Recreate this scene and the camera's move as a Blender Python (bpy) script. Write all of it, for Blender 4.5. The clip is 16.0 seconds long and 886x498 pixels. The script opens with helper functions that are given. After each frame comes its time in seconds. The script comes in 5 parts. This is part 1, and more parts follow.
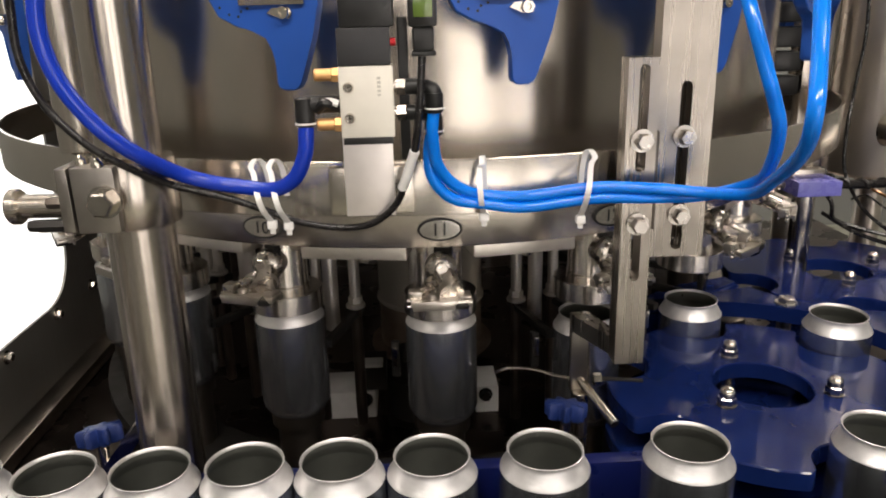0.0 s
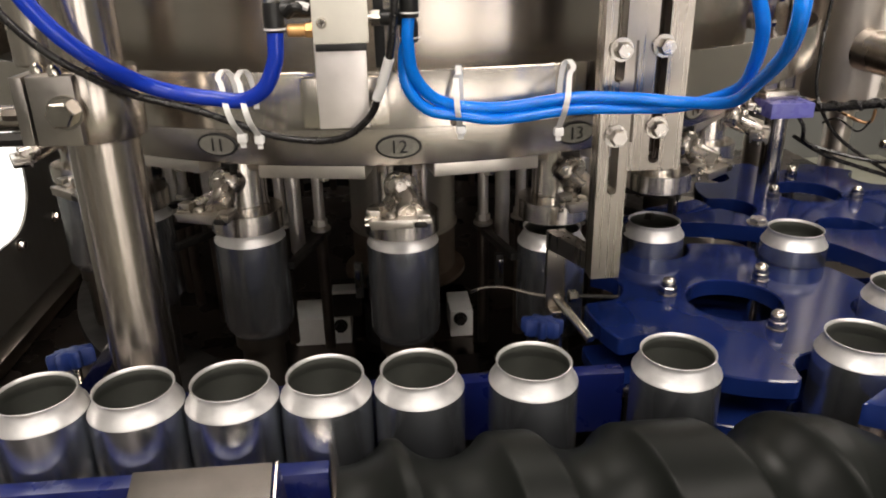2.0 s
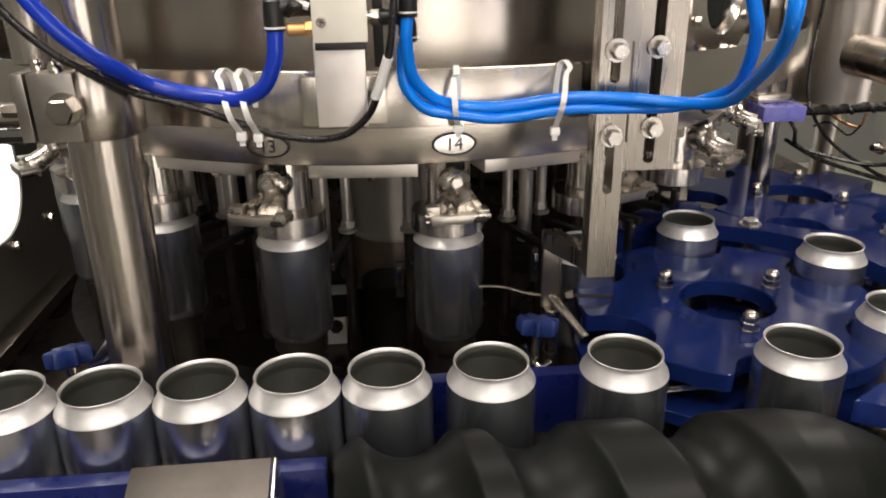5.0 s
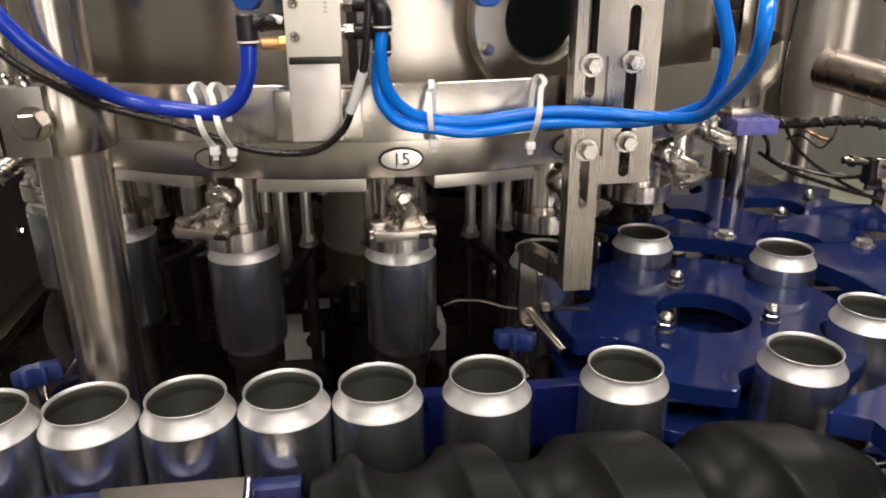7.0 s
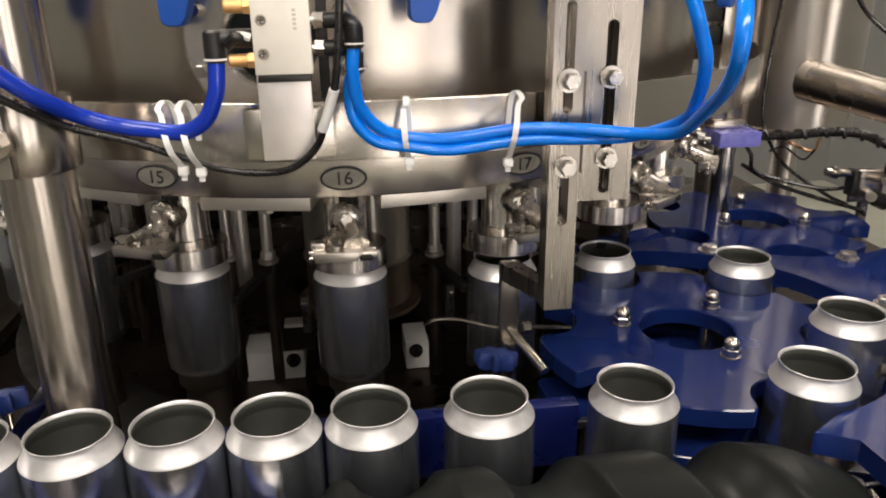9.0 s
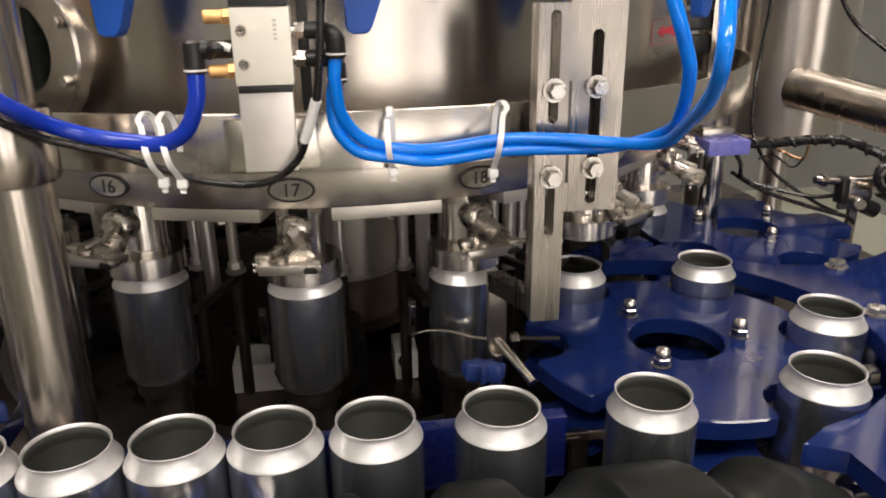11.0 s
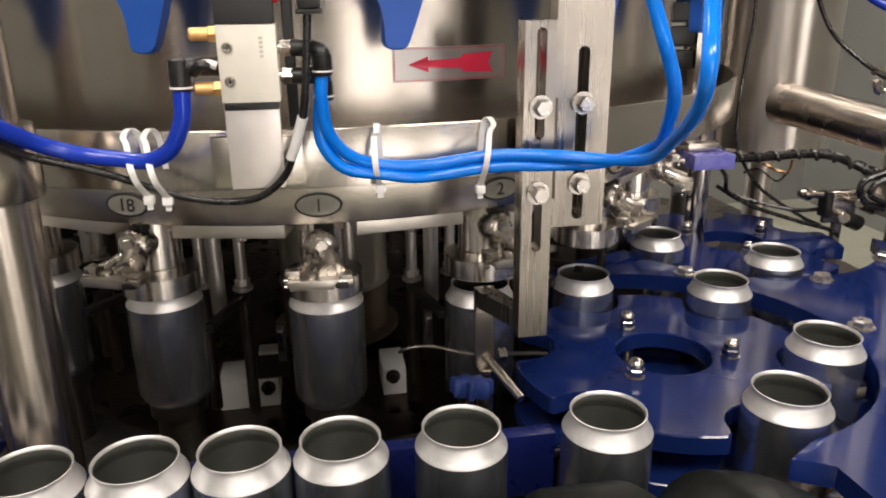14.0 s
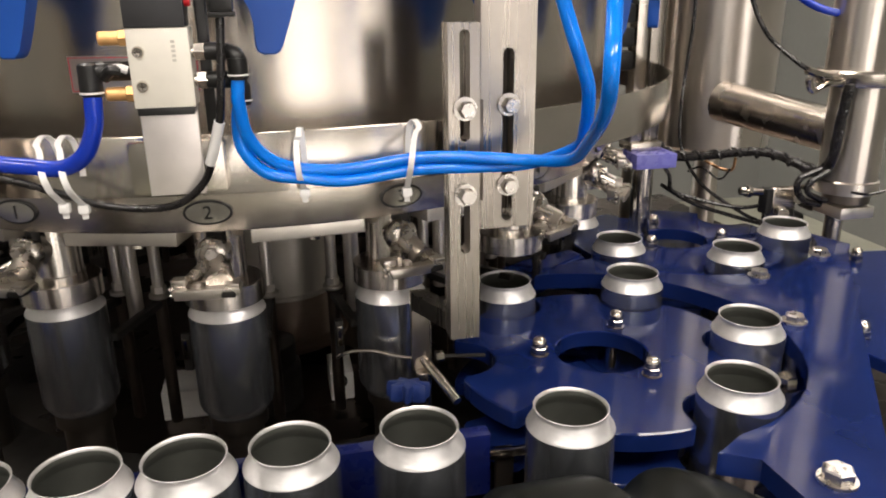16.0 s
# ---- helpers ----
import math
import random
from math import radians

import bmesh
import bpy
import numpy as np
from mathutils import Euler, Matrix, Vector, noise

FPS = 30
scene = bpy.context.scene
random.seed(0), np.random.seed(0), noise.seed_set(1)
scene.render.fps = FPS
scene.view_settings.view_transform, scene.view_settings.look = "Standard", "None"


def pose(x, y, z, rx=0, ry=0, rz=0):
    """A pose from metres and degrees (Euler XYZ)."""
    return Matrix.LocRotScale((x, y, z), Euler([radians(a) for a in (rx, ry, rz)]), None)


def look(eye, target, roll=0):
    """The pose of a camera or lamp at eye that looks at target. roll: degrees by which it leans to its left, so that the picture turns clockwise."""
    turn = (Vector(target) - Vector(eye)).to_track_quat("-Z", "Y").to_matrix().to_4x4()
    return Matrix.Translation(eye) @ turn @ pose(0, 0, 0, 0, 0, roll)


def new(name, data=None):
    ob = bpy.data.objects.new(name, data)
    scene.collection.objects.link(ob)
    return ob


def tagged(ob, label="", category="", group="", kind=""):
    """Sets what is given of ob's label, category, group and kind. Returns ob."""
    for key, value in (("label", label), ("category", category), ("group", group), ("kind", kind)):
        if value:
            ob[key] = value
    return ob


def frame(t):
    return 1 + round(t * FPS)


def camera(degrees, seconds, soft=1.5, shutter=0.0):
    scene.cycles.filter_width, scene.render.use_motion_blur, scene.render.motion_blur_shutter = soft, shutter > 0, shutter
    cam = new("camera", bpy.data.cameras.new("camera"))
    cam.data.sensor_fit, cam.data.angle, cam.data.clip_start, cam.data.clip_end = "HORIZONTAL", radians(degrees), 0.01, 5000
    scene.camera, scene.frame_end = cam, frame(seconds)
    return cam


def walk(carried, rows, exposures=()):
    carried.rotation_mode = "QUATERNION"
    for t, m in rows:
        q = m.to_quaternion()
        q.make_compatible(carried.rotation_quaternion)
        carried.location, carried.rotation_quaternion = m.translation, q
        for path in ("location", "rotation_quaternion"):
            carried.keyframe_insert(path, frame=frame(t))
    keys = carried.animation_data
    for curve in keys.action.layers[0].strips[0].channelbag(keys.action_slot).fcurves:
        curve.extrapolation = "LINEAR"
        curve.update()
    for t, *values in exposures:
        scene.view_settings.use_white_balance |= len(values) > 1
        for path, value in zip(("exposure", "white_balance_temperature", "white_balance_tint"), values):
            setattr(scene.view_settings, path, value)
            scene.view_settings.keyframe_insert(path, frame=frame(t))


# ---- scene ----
cam = camera(61.59, 16.0, soft=1.9)
PATH = (
    (0, 0.0093, -0.4671, 1.4165, 72.388, 1.370, -2.925),
    (0.5, 0.0049, -0.4662, 1.4043, 70.683, 1.303, -3.932),
    (1, -0.0001, -0.4666, 1.3963, 69.215, 1.269, -4.589),
    (1.5, 0.0000, -0.4663, 1.3946, 68.169, 1.183, -4.993),
    (2, 0.0042, -0.4650, 1.3971, 67.625, 1.101, -5.272),
    (2.5, 0.0080, -0.4656, 1.4003, 67.467, 0.945, -5.445),
    (3, 0.0046, -0.4690, 1.3982, 67.519, 0.852, -5.484),
    (5.5, 0.0000, -0.4707, 1.3943, 68.200, 0.667, -6.019),
    (6, 0.0003, -0.4710, 1.3951, 68.456, 0.552, -6.442),
    (6.5, 0.0021, -0.4706, 1.3954, 68.656, 0.466, -6.879),
    (7, 0.0031, -0.4682, 1.3950, 68.894, 0.422, -7.298),
    (7.5, 0.0072, -0.4630, 1.3934, 69.172, 0.536, -7.587),
    (8, 0.0111, -0.4594, 1.3943, 69.369, 0.574, -7.888),
    (8.5, 0.0107, -0.4570, 1.3960, 69.486, 0.601, -8.119),
    (9, 0.0135, -0.4549, 1.3967, 69.699, 0.607, -8.305),
    (11.5, 0.0210, -0.4494, 1.3980, 70.445, 0.673, -8.959),
    (12, 0.0209, -0.4512, 1.3990, 70.692, 0.639, -9.096),
    (12.5, 0.0173, -0.4532, 1.4004, 70.884, 0.601, -9.184),
    (13, 0.0179, -0.4512, 1.4003, 71.084, 0.608, -9.337),
    (13.5, 0.0211, -0.4481, 1.3993, 71.163, 0.585, -9.543),
    (14, 0.0216, -0.4481, 1.3998, 71.211, 0.576, -9.765),
    (14.5, 0.0204, -0.4482, 1.4000, 71.316, 0.714, -10.163),
    (15, 0.0249, -0.4464, 1.4007, 71.285, 0.708, -10.854),
    (15.5, 0.0314, -0.4457, 1.4002, 71.293, 0.770, -11.737),
    (16, 0.0503, -0.4513, 1.3992, 71.357, 0.807, -12.445),
)
EXPOSURES = ((0, 0.08), (3, 0.09), (6, 0.10), (8.5, 0.14), (12.5, 0.20), (16, 0.21))
walk(cam, [(r[0], pose(*r[1:])) for r in PATH], EXPOSURES)

# ---- world and light ----
world = bpy.data.worlds.new("hall_light")
scene.world = world
world.use_nodes = True
world.node_tree.nodes["Background"].inputs[0].default_value = (0.75, 0.8, 0.9, 1)
world.node_tree.nodes["Background"].inputs[1].default_value = 0.35


def area_lamp(name, x, y, z, wx, wy, watts, target, tint=(1, 0.905, 0.828)):
    data = bpy.data.lights.new(name, "AREA")
    data.shape, data.size, data.size_y, data.energy, data.color = "RECTANGLE", wx, wy, watts, tint
    ob = new(name, data)
    ob.matrix_world = look((x, y, z), target)
    return ob


LAMPS = ((-0.55, -1.5), (1.3, -1.5), (-0.3, 0.6), (2.2, 1.2), (-0.5, 2.6), (1.3, 3.0))
for lx, ly in LAMPS:
    area_lamp("ceiling_lamp_light", lx, ly, 3.02, 1.4, 0.5, 40.0, (lx, ly, 0))
# South window lamps are added fill; only the second belongs to the west window.
area_lamp("window_daylight", -0.55, -3.36, 2.08, 1.0, 0.9, 6, (0, 0.2, 1.0), (1, 0.91, 0.85))
area_lamp("window_daylight", -1.27, 2.85, 1.45, 1.9, 2.2, 5, (0, 1.9, 0.9), (1, 0.97, 0.95))
area_lamp("window_daylight", 1.4, -3.36, 1.25, 2.1, 2.0, 14, (0.6, 0, 0.8), (1, 0.91, 0.85))


# ---- materials ----
def material(name, colour, rough=0.4, metal=0.0, grain=0.0, grain_scale=(40, 40, 40), patch=0.0, patch_scale=6.0,
             bump=0.0, aniso=0.0, coat=0.0, emit=None, trans=0.0, spread=0.0, ior=1.45):
    """A principled surface with two scales of variation: fine stretched grain and broad patches."""
    m = bpy.data.materials.new(name)
    m.use_nodes = True
    nt = m.node_tree
    b = nt.nodes["Principled BSDF"]
    b.inputs["Base Color"].default_value = (*colour, 1)
    b.inputs["Roughness"].default_value = rough
    b.inputs["Metallic"].default_value = metal
    b.inputs["Coat Weight"].default_value = coat
    b.inputs["Coat Roughness"].default_value = 0.12
    b.inputs["Transmission Weight"].default_value = trans
    b.inputs["IOR"].default_value = ior
    if emit:
        b.inputs["Emission Color"].default_value = (*emit[:3], 1)
        b.inputs["Emission Strength"].default_value = emit[3]
    geo = nt.nodes.new("ShaderNodeTexCoord")
    factor = None
    if grain or bump:
        mp = nt.nodes.new("ShaderNodeMapping")
        mp.inputs["Scale"].default_value = grain_scale
        nt.links.new(geo.outputs["Object"], mp.inputs["Vector"])
        n1 = nt.nodes.new("ShaderNodeTexNoise")
        n1.inputs["Scale"].default_value = 1.0
        n1.inputs["Detail"].default_value = 4.0
        nt.links.new(mp.outputs[0], n1.inputs["Vector"])
        if grain:
            r = nt.nodes.new("ShaderNodeMapRange")
            r.inputs["To Min"].default_value, r.inputs["To Max"].default_value = rough - grain, rough + grain
            r.inputs["From Min"].default_value, r.inputs["From Max"].default_value = 0.3, 0.7
            nt.links.new(n1.outputs[0], r.inputs["Value"])
            nt.links.new(r.outputs[0], b.inputs["Roughness"])
        if bump:
            bp = nt.nodes.new("ShaderNodeBump")
            bp.inputs["Strength"].default_value = bump
            bp.inputs["Distance"].default_value = 0.001
            nt.links.new(n1.outputs[0], bp.inputs["Height"])
            nt.links.new(bp.outputs[0], b.inputs["Normal"])
    if patch:
        n2 = nt.nodes.new("ShaderNodeTexNoise")
        n2.inputs["Scale"].default_value = patch_scale
        n2.inputs["Detail"].default_value = 6.0
        nt.links.new(geo.outputs["Object"], n2.inputs["Vector"])
        r2 = nt.nodes.new("ShaderNodeMapRange")
        r2.inputs["From Min"].default_value, r2.inputs["From Max"].default_value = 0.3, 0.7
        r2.inputs["To Min"].default_value, r2.inputs["To Max"].default_value = 1 - patch, 1 + patch
        nt.links.new(n2.outputs[0], r2.inputs["Value"])
        mx = nt.nodes.new("ShaderNodeMix")
        mx.data_type, mx.blend_type = "RGBA", "MULTIPLY"
        mx.inputs["Factor"].default_value = 1
        mx.inputs[6].default_value = (*colour, 1)
        nt.links.new(r2.outputs[0], mx.inputs[7])
        nt.links.new(mx.outputs[2], b.inputs["Base Color"])
    if aniso:
        b.inputs["Anisotropic"].default_value = aniso
        b.inputs["Anisotropic Rotation"].default_value = 0.25
        tg = nt.nodes.new("ShaderNodeTangent")
        tg.direction_type, tg.axis = "RADIAL", "Z"
        nt.links.new(tg.outputs[0], b.inputs["Tangent"])
    return m


STEEL = material("brushed_steel", (0.56, 0.515, 0.46), 0.27, 1, 0.006, (6, 6, 60), 0.05, 9)
DRUM = material("brushed_drum_steel", (0.53, 0.485, 0.43), 0.25, 1, 0.012, (4, 4, 200), 0.05, 5, aniso=0.7)
BAND = material("polished_band_steel", (0.70, 0.65, 0.585), 0.26, 1, 0.006, (5, 5, 90), 0.04, 8, aniso=0.6)
CHROME = material("turned_steel", (0.62, 0.575, 0.52), 0.16, 1, 0.05, (200, 200, 60), 0.05, 30)
COLUMNST = material("turned_column_steel", (0.90, 0.85, 0.78), 0.52, 1, 0.03, (5, 5, 60), 0.06, 12, aniso=0.85)
BROWNST = material("brown_foot_steel", (0.42, 0.335, 0.275), 0.46, 1, 0.05, (20, 20, 60), 0.2, 18, aniso=0.8)
FORKST = material("dark_brown_steel", (0.17, 0.14, 0.12), 0.36, 1, 0.08, (40, 40, 40), 0.25, 24, 0.05)
CLAMPST = material("cast_clamp_steel", (0.38, 0.355, 0.325), 0.34, 1, 0.06, (60, 60, 60), 0.10, 40, 0.04)
RODST = material("ground_rod_steel", (0.87, 0.82, 0.755), 0.36, 1, 0.04, (60, 60, 60), 0.07, 30)
PIPEST = material("satin_pipe_steel", (0.60, 0.555, 0.505), 0.30, 1, 0.03, (40, 40, 4), 0.07, 9, aniso=0.6)
ELBOWST = material("plain_pipe_steel", (0.44, 0.405, 0.365), 0.25, 1, 0.05, (12, 30, 30), 0.1, 10)
HOOPST = material("mirror_hoop_steel", (0.57, 0.53, 0.475), 0.22, 1, 0.03, (60, 60, 8), 0.06, 9, 0.012, aniso=0.75)
MOUNTST = material("scuffed_mount_steel", (0.86, 0.81, 0.775), 0.38, 0.85, 0.08, (60, 60, 20), 0.09, 28, 0.06)
COPPER = material("heat_tinted_wire", (0.42, 0.24, 0.13), 0.3, 1, 0.04, (90, 90, 90), 0.1, 40)
BOLTS = material("zinc_bolt_steel", (0.56, 0.53, 0.49), 0.3, 1, 0.06, (200, 200, 200), 0.1, 60)
TUBE = material("drawn_tube_steel", (0.54, 0.49, 0.44), 0.24, 1, 0.03, (90, 90, 4), 0.07, 12, aniso=0.65)
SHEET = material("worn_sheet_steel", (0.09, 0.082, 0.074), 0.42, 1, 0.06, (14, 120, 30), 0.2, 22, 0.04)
HEADST = material("satin_head_steel", (0.88, 0.83, 0.765), 0.22, 1, 0.03, (60, 60, 30), 0.07, 30, aniso=0.65)
CASTST = material("polished_cast_steel", (0.50, 0.465, 0.425), 0.27, 1, 0.05, (120, 120, 120), 0.10, 60, 0.03)
LEVERST = material("pressed_lever_steel", (0.54, 0.505, 0.46), 0.3, 1, 0.05, (90, 90, 90), 0.1, 50, 0.05)
MATT = material("ground_steel", (0.31, 0.283, 0.25), 0.28, 1, 0.03, (240, 80, 5), 0.11, 26, 0.01)
PALE = material("milled_aluminium", (0.74, 0.70, 0.64), 0.42, 1, 0.06, (60, 60, 60), 0.06, 25, 0.05)
DARK = material("patchy_dark_steel", (0.16, 0.14, 0.12), 0.38, 1, 0.08, (30, 30, 30), 0.3, 7, 0.1)
BLACKST = material("near_black_iron", (0.03, 0.028, 0.026), 0.45, 0.6, 0.08, (60, 60, 60), 0.3, 20, 0.1)
CAN = material("drawn_aluminium", (0.58, 0.61, 0.66), 0.24, 0.97, 0.006, (40, 40, 6), 0.05, 24)
NECK = material("satin_neck_aluminium", (0.73, 0.72, 0.715), 0.46, 0.76, 0.10, (60, 60, 120), 0.12, 70, 0.4)
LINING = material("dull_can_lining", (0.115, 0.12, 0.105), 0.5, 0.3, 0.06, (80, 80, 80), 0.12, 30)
BLUE = material("blue_nylon_plate", (0.006, 0.0155, 0.088), 0.10, 0, 0.03, (40, 40, 40), 0.2, 14, 0.05)
BLUEEDGE = material("blue_nylon_rail", (0.006, 0.0115, 0.092), 0.3, 0, 0.06, (60, 60, 60), 0.15, 20, 0.04)
HOOKBLUE = material("blue_moulded_plate", (0.012, 0.075, 0.36), 0.42, 0, 0.05, (90, 90, 90), 0.08, 18, 0.04)
PURPLE = material("violet_plastic", (0.16, 0.16, 0.50), 0.28, 0, 0.05, (90, 90, 90), 0.08, 40)
KNOB = material("navy_knob_plastic", (0.009, 0.023, 0.115), 0.45, 0, 0.06, (150, 150, 150), 0.15, 60, 0.1)
TUBEDARK = material("royal_blue_hose", (0.006, 0.035, 0.42), 0.16, 0, 0.03, (60, 60, 60), 0.06, 30, coat=0.3)
TUBELIGHT = material("sky_blue_hose", (0.0, 0.19, 0.80), 0.18, 0, 0.03, (60, 60, 60), 0.05, 30, coat=0.3)
STAMP = material("stamped_grey", (0.52, 0.50, 0.44), 0.5, 0.3, 0.04, (90, 90, 90), 0.05, 60)
BLACK = material("black_plastic", (0.012, 0.012, 0.012), 0.35, 0, 0.06, (120, 120, 120), 0.2, 50, 0.05)
CABLE = material("black_cable", (0.012, 0.011, 0.011), 0.26, 0, 0.06, (90, 90, 90), 0.2, 40)
SCREW = material("black_screw_plastic", (0.007, 0.008, 0.007), 0.42, 0, 0.05, (30, 30, 30), 0.25, 18, ior=1.24)
CHARCOAL = material("charcoal_coil", (0.022, 0.022, 0.024), 0.42, 0, 0.05, (120, 120, 120), 0.15, 50)
BLOCK = material("anodised_block", (0.74, 0.71, 0.63), 0.42, 0.35, 0.05, (80, 80, 80), 0.05, 50, 0.03)
BRASS = material("sintered_brass", (0.80, 0.47, 0.20), 0.5, 0.8, 0.08, (300, 300, 300), 0.15, 90, 0.15)
NYLON = material("white_nylon", (0.80, 0.79, 0.77), 0.4, 0, 0.05, (90, 90, 90), 0.04, 60)
RED = material("red_plastic", (0.62, 0.02, 0.03), 0.4, 0, 0.04, (90, 90, 90), 0.06, 50)
REDINK = material("red_print", (0.60, 0.02, 0.06), 0.4, 0, 0.04, (90, 90, 90), 0.1, 60)
FILM = material("silver_sticker_film", (0.42, 0.40, 0.38), 0.32, 0.8, 0.05, (60, 60, 60), 0.06, 30)
PLATEFACE = material("number_tag_face", (0.66, 0.63, 0.59), 0.15, 0.95, 0.04, (60, 60, 60), 0.08, 60)
INK = material("black_ink", (0.015, 0.015, 0.015), 0.45, 0, 0.04, (90, 90, 90), 0.1, 60)
GLASS = material("dark_sight_glass", (0.006, 0.008, 0.007), 0.12, 0, ior=1.3)
FLOOR = material("olive_epoxy_floor", (0.30, 0.30, 0.24), 0.38, 0, 0.08, (8, 8, 8), 0.2, 1.6, 0.05)
WALL = material("grey_painted_wall", (0.155, 0.157, 0.146), 0.6, 0, 0.06, (30, 30, 30), 0.1, 1.2, 0.05)
CEIL = material("grey_ceiling_sheet", (0.30, 0.295, 0.285), 0.6, 0, 0.05, (20, 20, 20), 0.06, 1.5)
DECK = material("dark_brown_deck_steel", (0.10, 0.080, 0.068), 0.3, 1, 0.1, (12, 12, 12), 0.3, 6, 0.08)
PANEL = material("guard_sheet_steel", (0.26, 0.25, 0.23), 0.42, 0.55, 0.04, (5, 200, 5), 0.1, 5)
LAMPGLOW = material("lamp_diffuser", (0.9, 0.9, 0.88), 0.5, 0, emit=(1, 0.93, 0.84, 3.0))
SKYGLOW = material("bright_daylight", (0.9, 0.9, 0.9), 0.8, 0, emit=(1.0, 0.985, 0.97, 0.78))
# Glow for the added south windows, a fill light with no known source.
FILLGLOW = material("south_fill_glow", (0.9, 0.9, 0.9), 0.8, 0, emit=(1.0, 0.92, 0.85, 1.06))
WINDOWPANE = material("clear_window_glass", (1, 1, 1), 0.02, 0, trans=1.0)


# ---- mesh helpers ----
def finish(name, bm, mat, smooth=35):
    bmesh.ops.recalc_face_normals(bm, faces=bm.faces)
    me = bpy.data.meshes.new(name)
    bm.to_mesh(me)
    bm.free()
    if mat:
        me.materials.append(mat)
    if smooth:
        me.shade_smooth()
        me.set_sharp_from_angle(angle=radians(smooth))
    return me


def part(name, bm, mat, parent=None, label="", smooth=35):
    ob = new(name, bm if isinstance(bm, bpy.types.Mesh) else finish(name, bm, mat, smooth))
    if parent:
        ob.parent = parent
    if label:
        tagged(ob, label)
    return ob


def thing(name, label, category, at=(0, 0, 0), group="", kind=""):
    return tagged(place(new(name), at), label, category, group, kind)


def place(ob, at):
    ob.location = at
    return ob


def box(bm, x0, x1, y0, y1, z0, z1, bevel=0.0, m=None):
    g = bmesh.ops.create_cube(bm, size=1)
    vs = g["verts"]
    for v in vs:
        v.co = Vector(((x0 + x1) / 2 + v.co.x * (x1 - x0), (y0 + y1) / 2 + v.co.y * (y1 - y0), (z0 + z1) / 2 + v.co.z * (z1 - z0)))
        if m:
            v.co = m @ v.co
    if bevel:
        edges = list({e for v in vs for e in v.link_edges})
        bmesh.ops.bevel(bm, geom=edges, offset=bevel, segments=2, affect="EDGES", profile=0.6)
    return bm


def lathe(bm, profile, seg=32, m=None, closed=False):
    """Turn a profile of (r, z) about z."""
    rings = []
    for r, z in profile:
        if r < 1e-6:
            co = Vector((0, 0, z))
            rings.append([bm.verts.new(m @ co if m else co)])
        else:
            ring = []
            for i in range(seg):
                a = 2 * math.pi * i / seg
                co = Vector((r * math.cos(a), r * math.sin(a), z))
                ring.append(bm.verts.new(m @ co if m else co))
            rings.append(ring)
    pairs = list(zip(rings, rings[1:])) + ([(rings[-1], rings[0])] if closed else [])
    for a, b in pairs:
        for i in range(seg):
            j = (i + 1) % seg
            if len(a) == 1 and len(b) == 1:
                continue
            if len(a) == 1:
                bm.faces.new((a[0], b[i], b[j]))
            elif len(b) == 1:
                bm.faces.new((a[i], a[j], b[0]))
            else:
                bm.faces.new((a[i], a[j], b[j], b[i]))
    return bm


def along(p0, p1):
    """The pose that lays +z from p0 to p1."""
    d = Vector(p1) - Vector(p0)
    return Matrix.Translation(p0) @ d.to_track_quat("Z", "Y").to_matrix().to_4x4()


def rod(bm, p0, p1, r, seg=20, bevel=0.0):
    h = (Vector(p1) - Vector(p0)).length
    b = min(bevel or r * 0.08, h / 4)
    return lathe(bm, [(0, 0), (r - b, 0), (r, b), (r, h - b), (r - b, h), (0, h)], seg, along(p0, p1))


def hexbolt(bm, p0, p1, r, washer=0.0):
    """A hexagon head, domed, with a washer under it, from p0 outwards to p1."""
    h = (Vector(p1) - Vector(p0)).length
    m = along(p0, p1)
    if washer:
        lathe(bm, [(0, 0), (washer, 0), (washer, h * 0.2), (0, h * 0.2)], 24, m)
    return lathe(bm, [(0, h * 0.2), (r, h * 0.2), (r, h * 0.88), (r * 0.86, h), (0, h)], 6, m)


def smooth_path(points, steps=8):
    pts = [Vector(p) for p in points]
    out = []
    for i in range(len(pts) - 1):
        p0, p1, p2, p3 = pts[max(i - 1, 0)], pts[i], pts[i + 1], pts[min(i + 2, len(pts) - 1)]
        for s in range(steps):
            t = s / steps
            out.append(0.5 * (2 * p1 + (p2 - p0) * t + (2 * p0 - 5 * p1 + 4 * p2 - p3) * t * t + (3 * p1 - p0 - 3 * p2 + p3) * t ** 3))
    out.append(pts[-1])
    return out


def hose(bm, points, r, seg=14, steps=8):
    """A round hose along a smooth line."""
    line = smooth_path(points, steps)
    up = Vector((0.2, 1, 0.1)).normalized()
    rings = []
    for i, p in enumerate(line):
        d = (line[min(i + 1, len(line) - 1)] - line[max(i - 1, 0)]).normalized()
        side = d.cross(up).normalized()
        up = side.cross(d).normalized()
        rings.append([bm.verts.new(p + r * (math.cos(a) * side + math.sin(a) * up)) for a in (2 * math.pi * k / seg for k in range(seg))])
    for a, b in zip(rings, rings[1:]):
        for i in range(seg):
            bm.faces.new((a[i], a[(i + 1) % seg], b[(i + 1) % seg], b[i]))
    bm.faces.new(rings[0])
    bm.faces.new(rings[-1][::-1])
    return bm


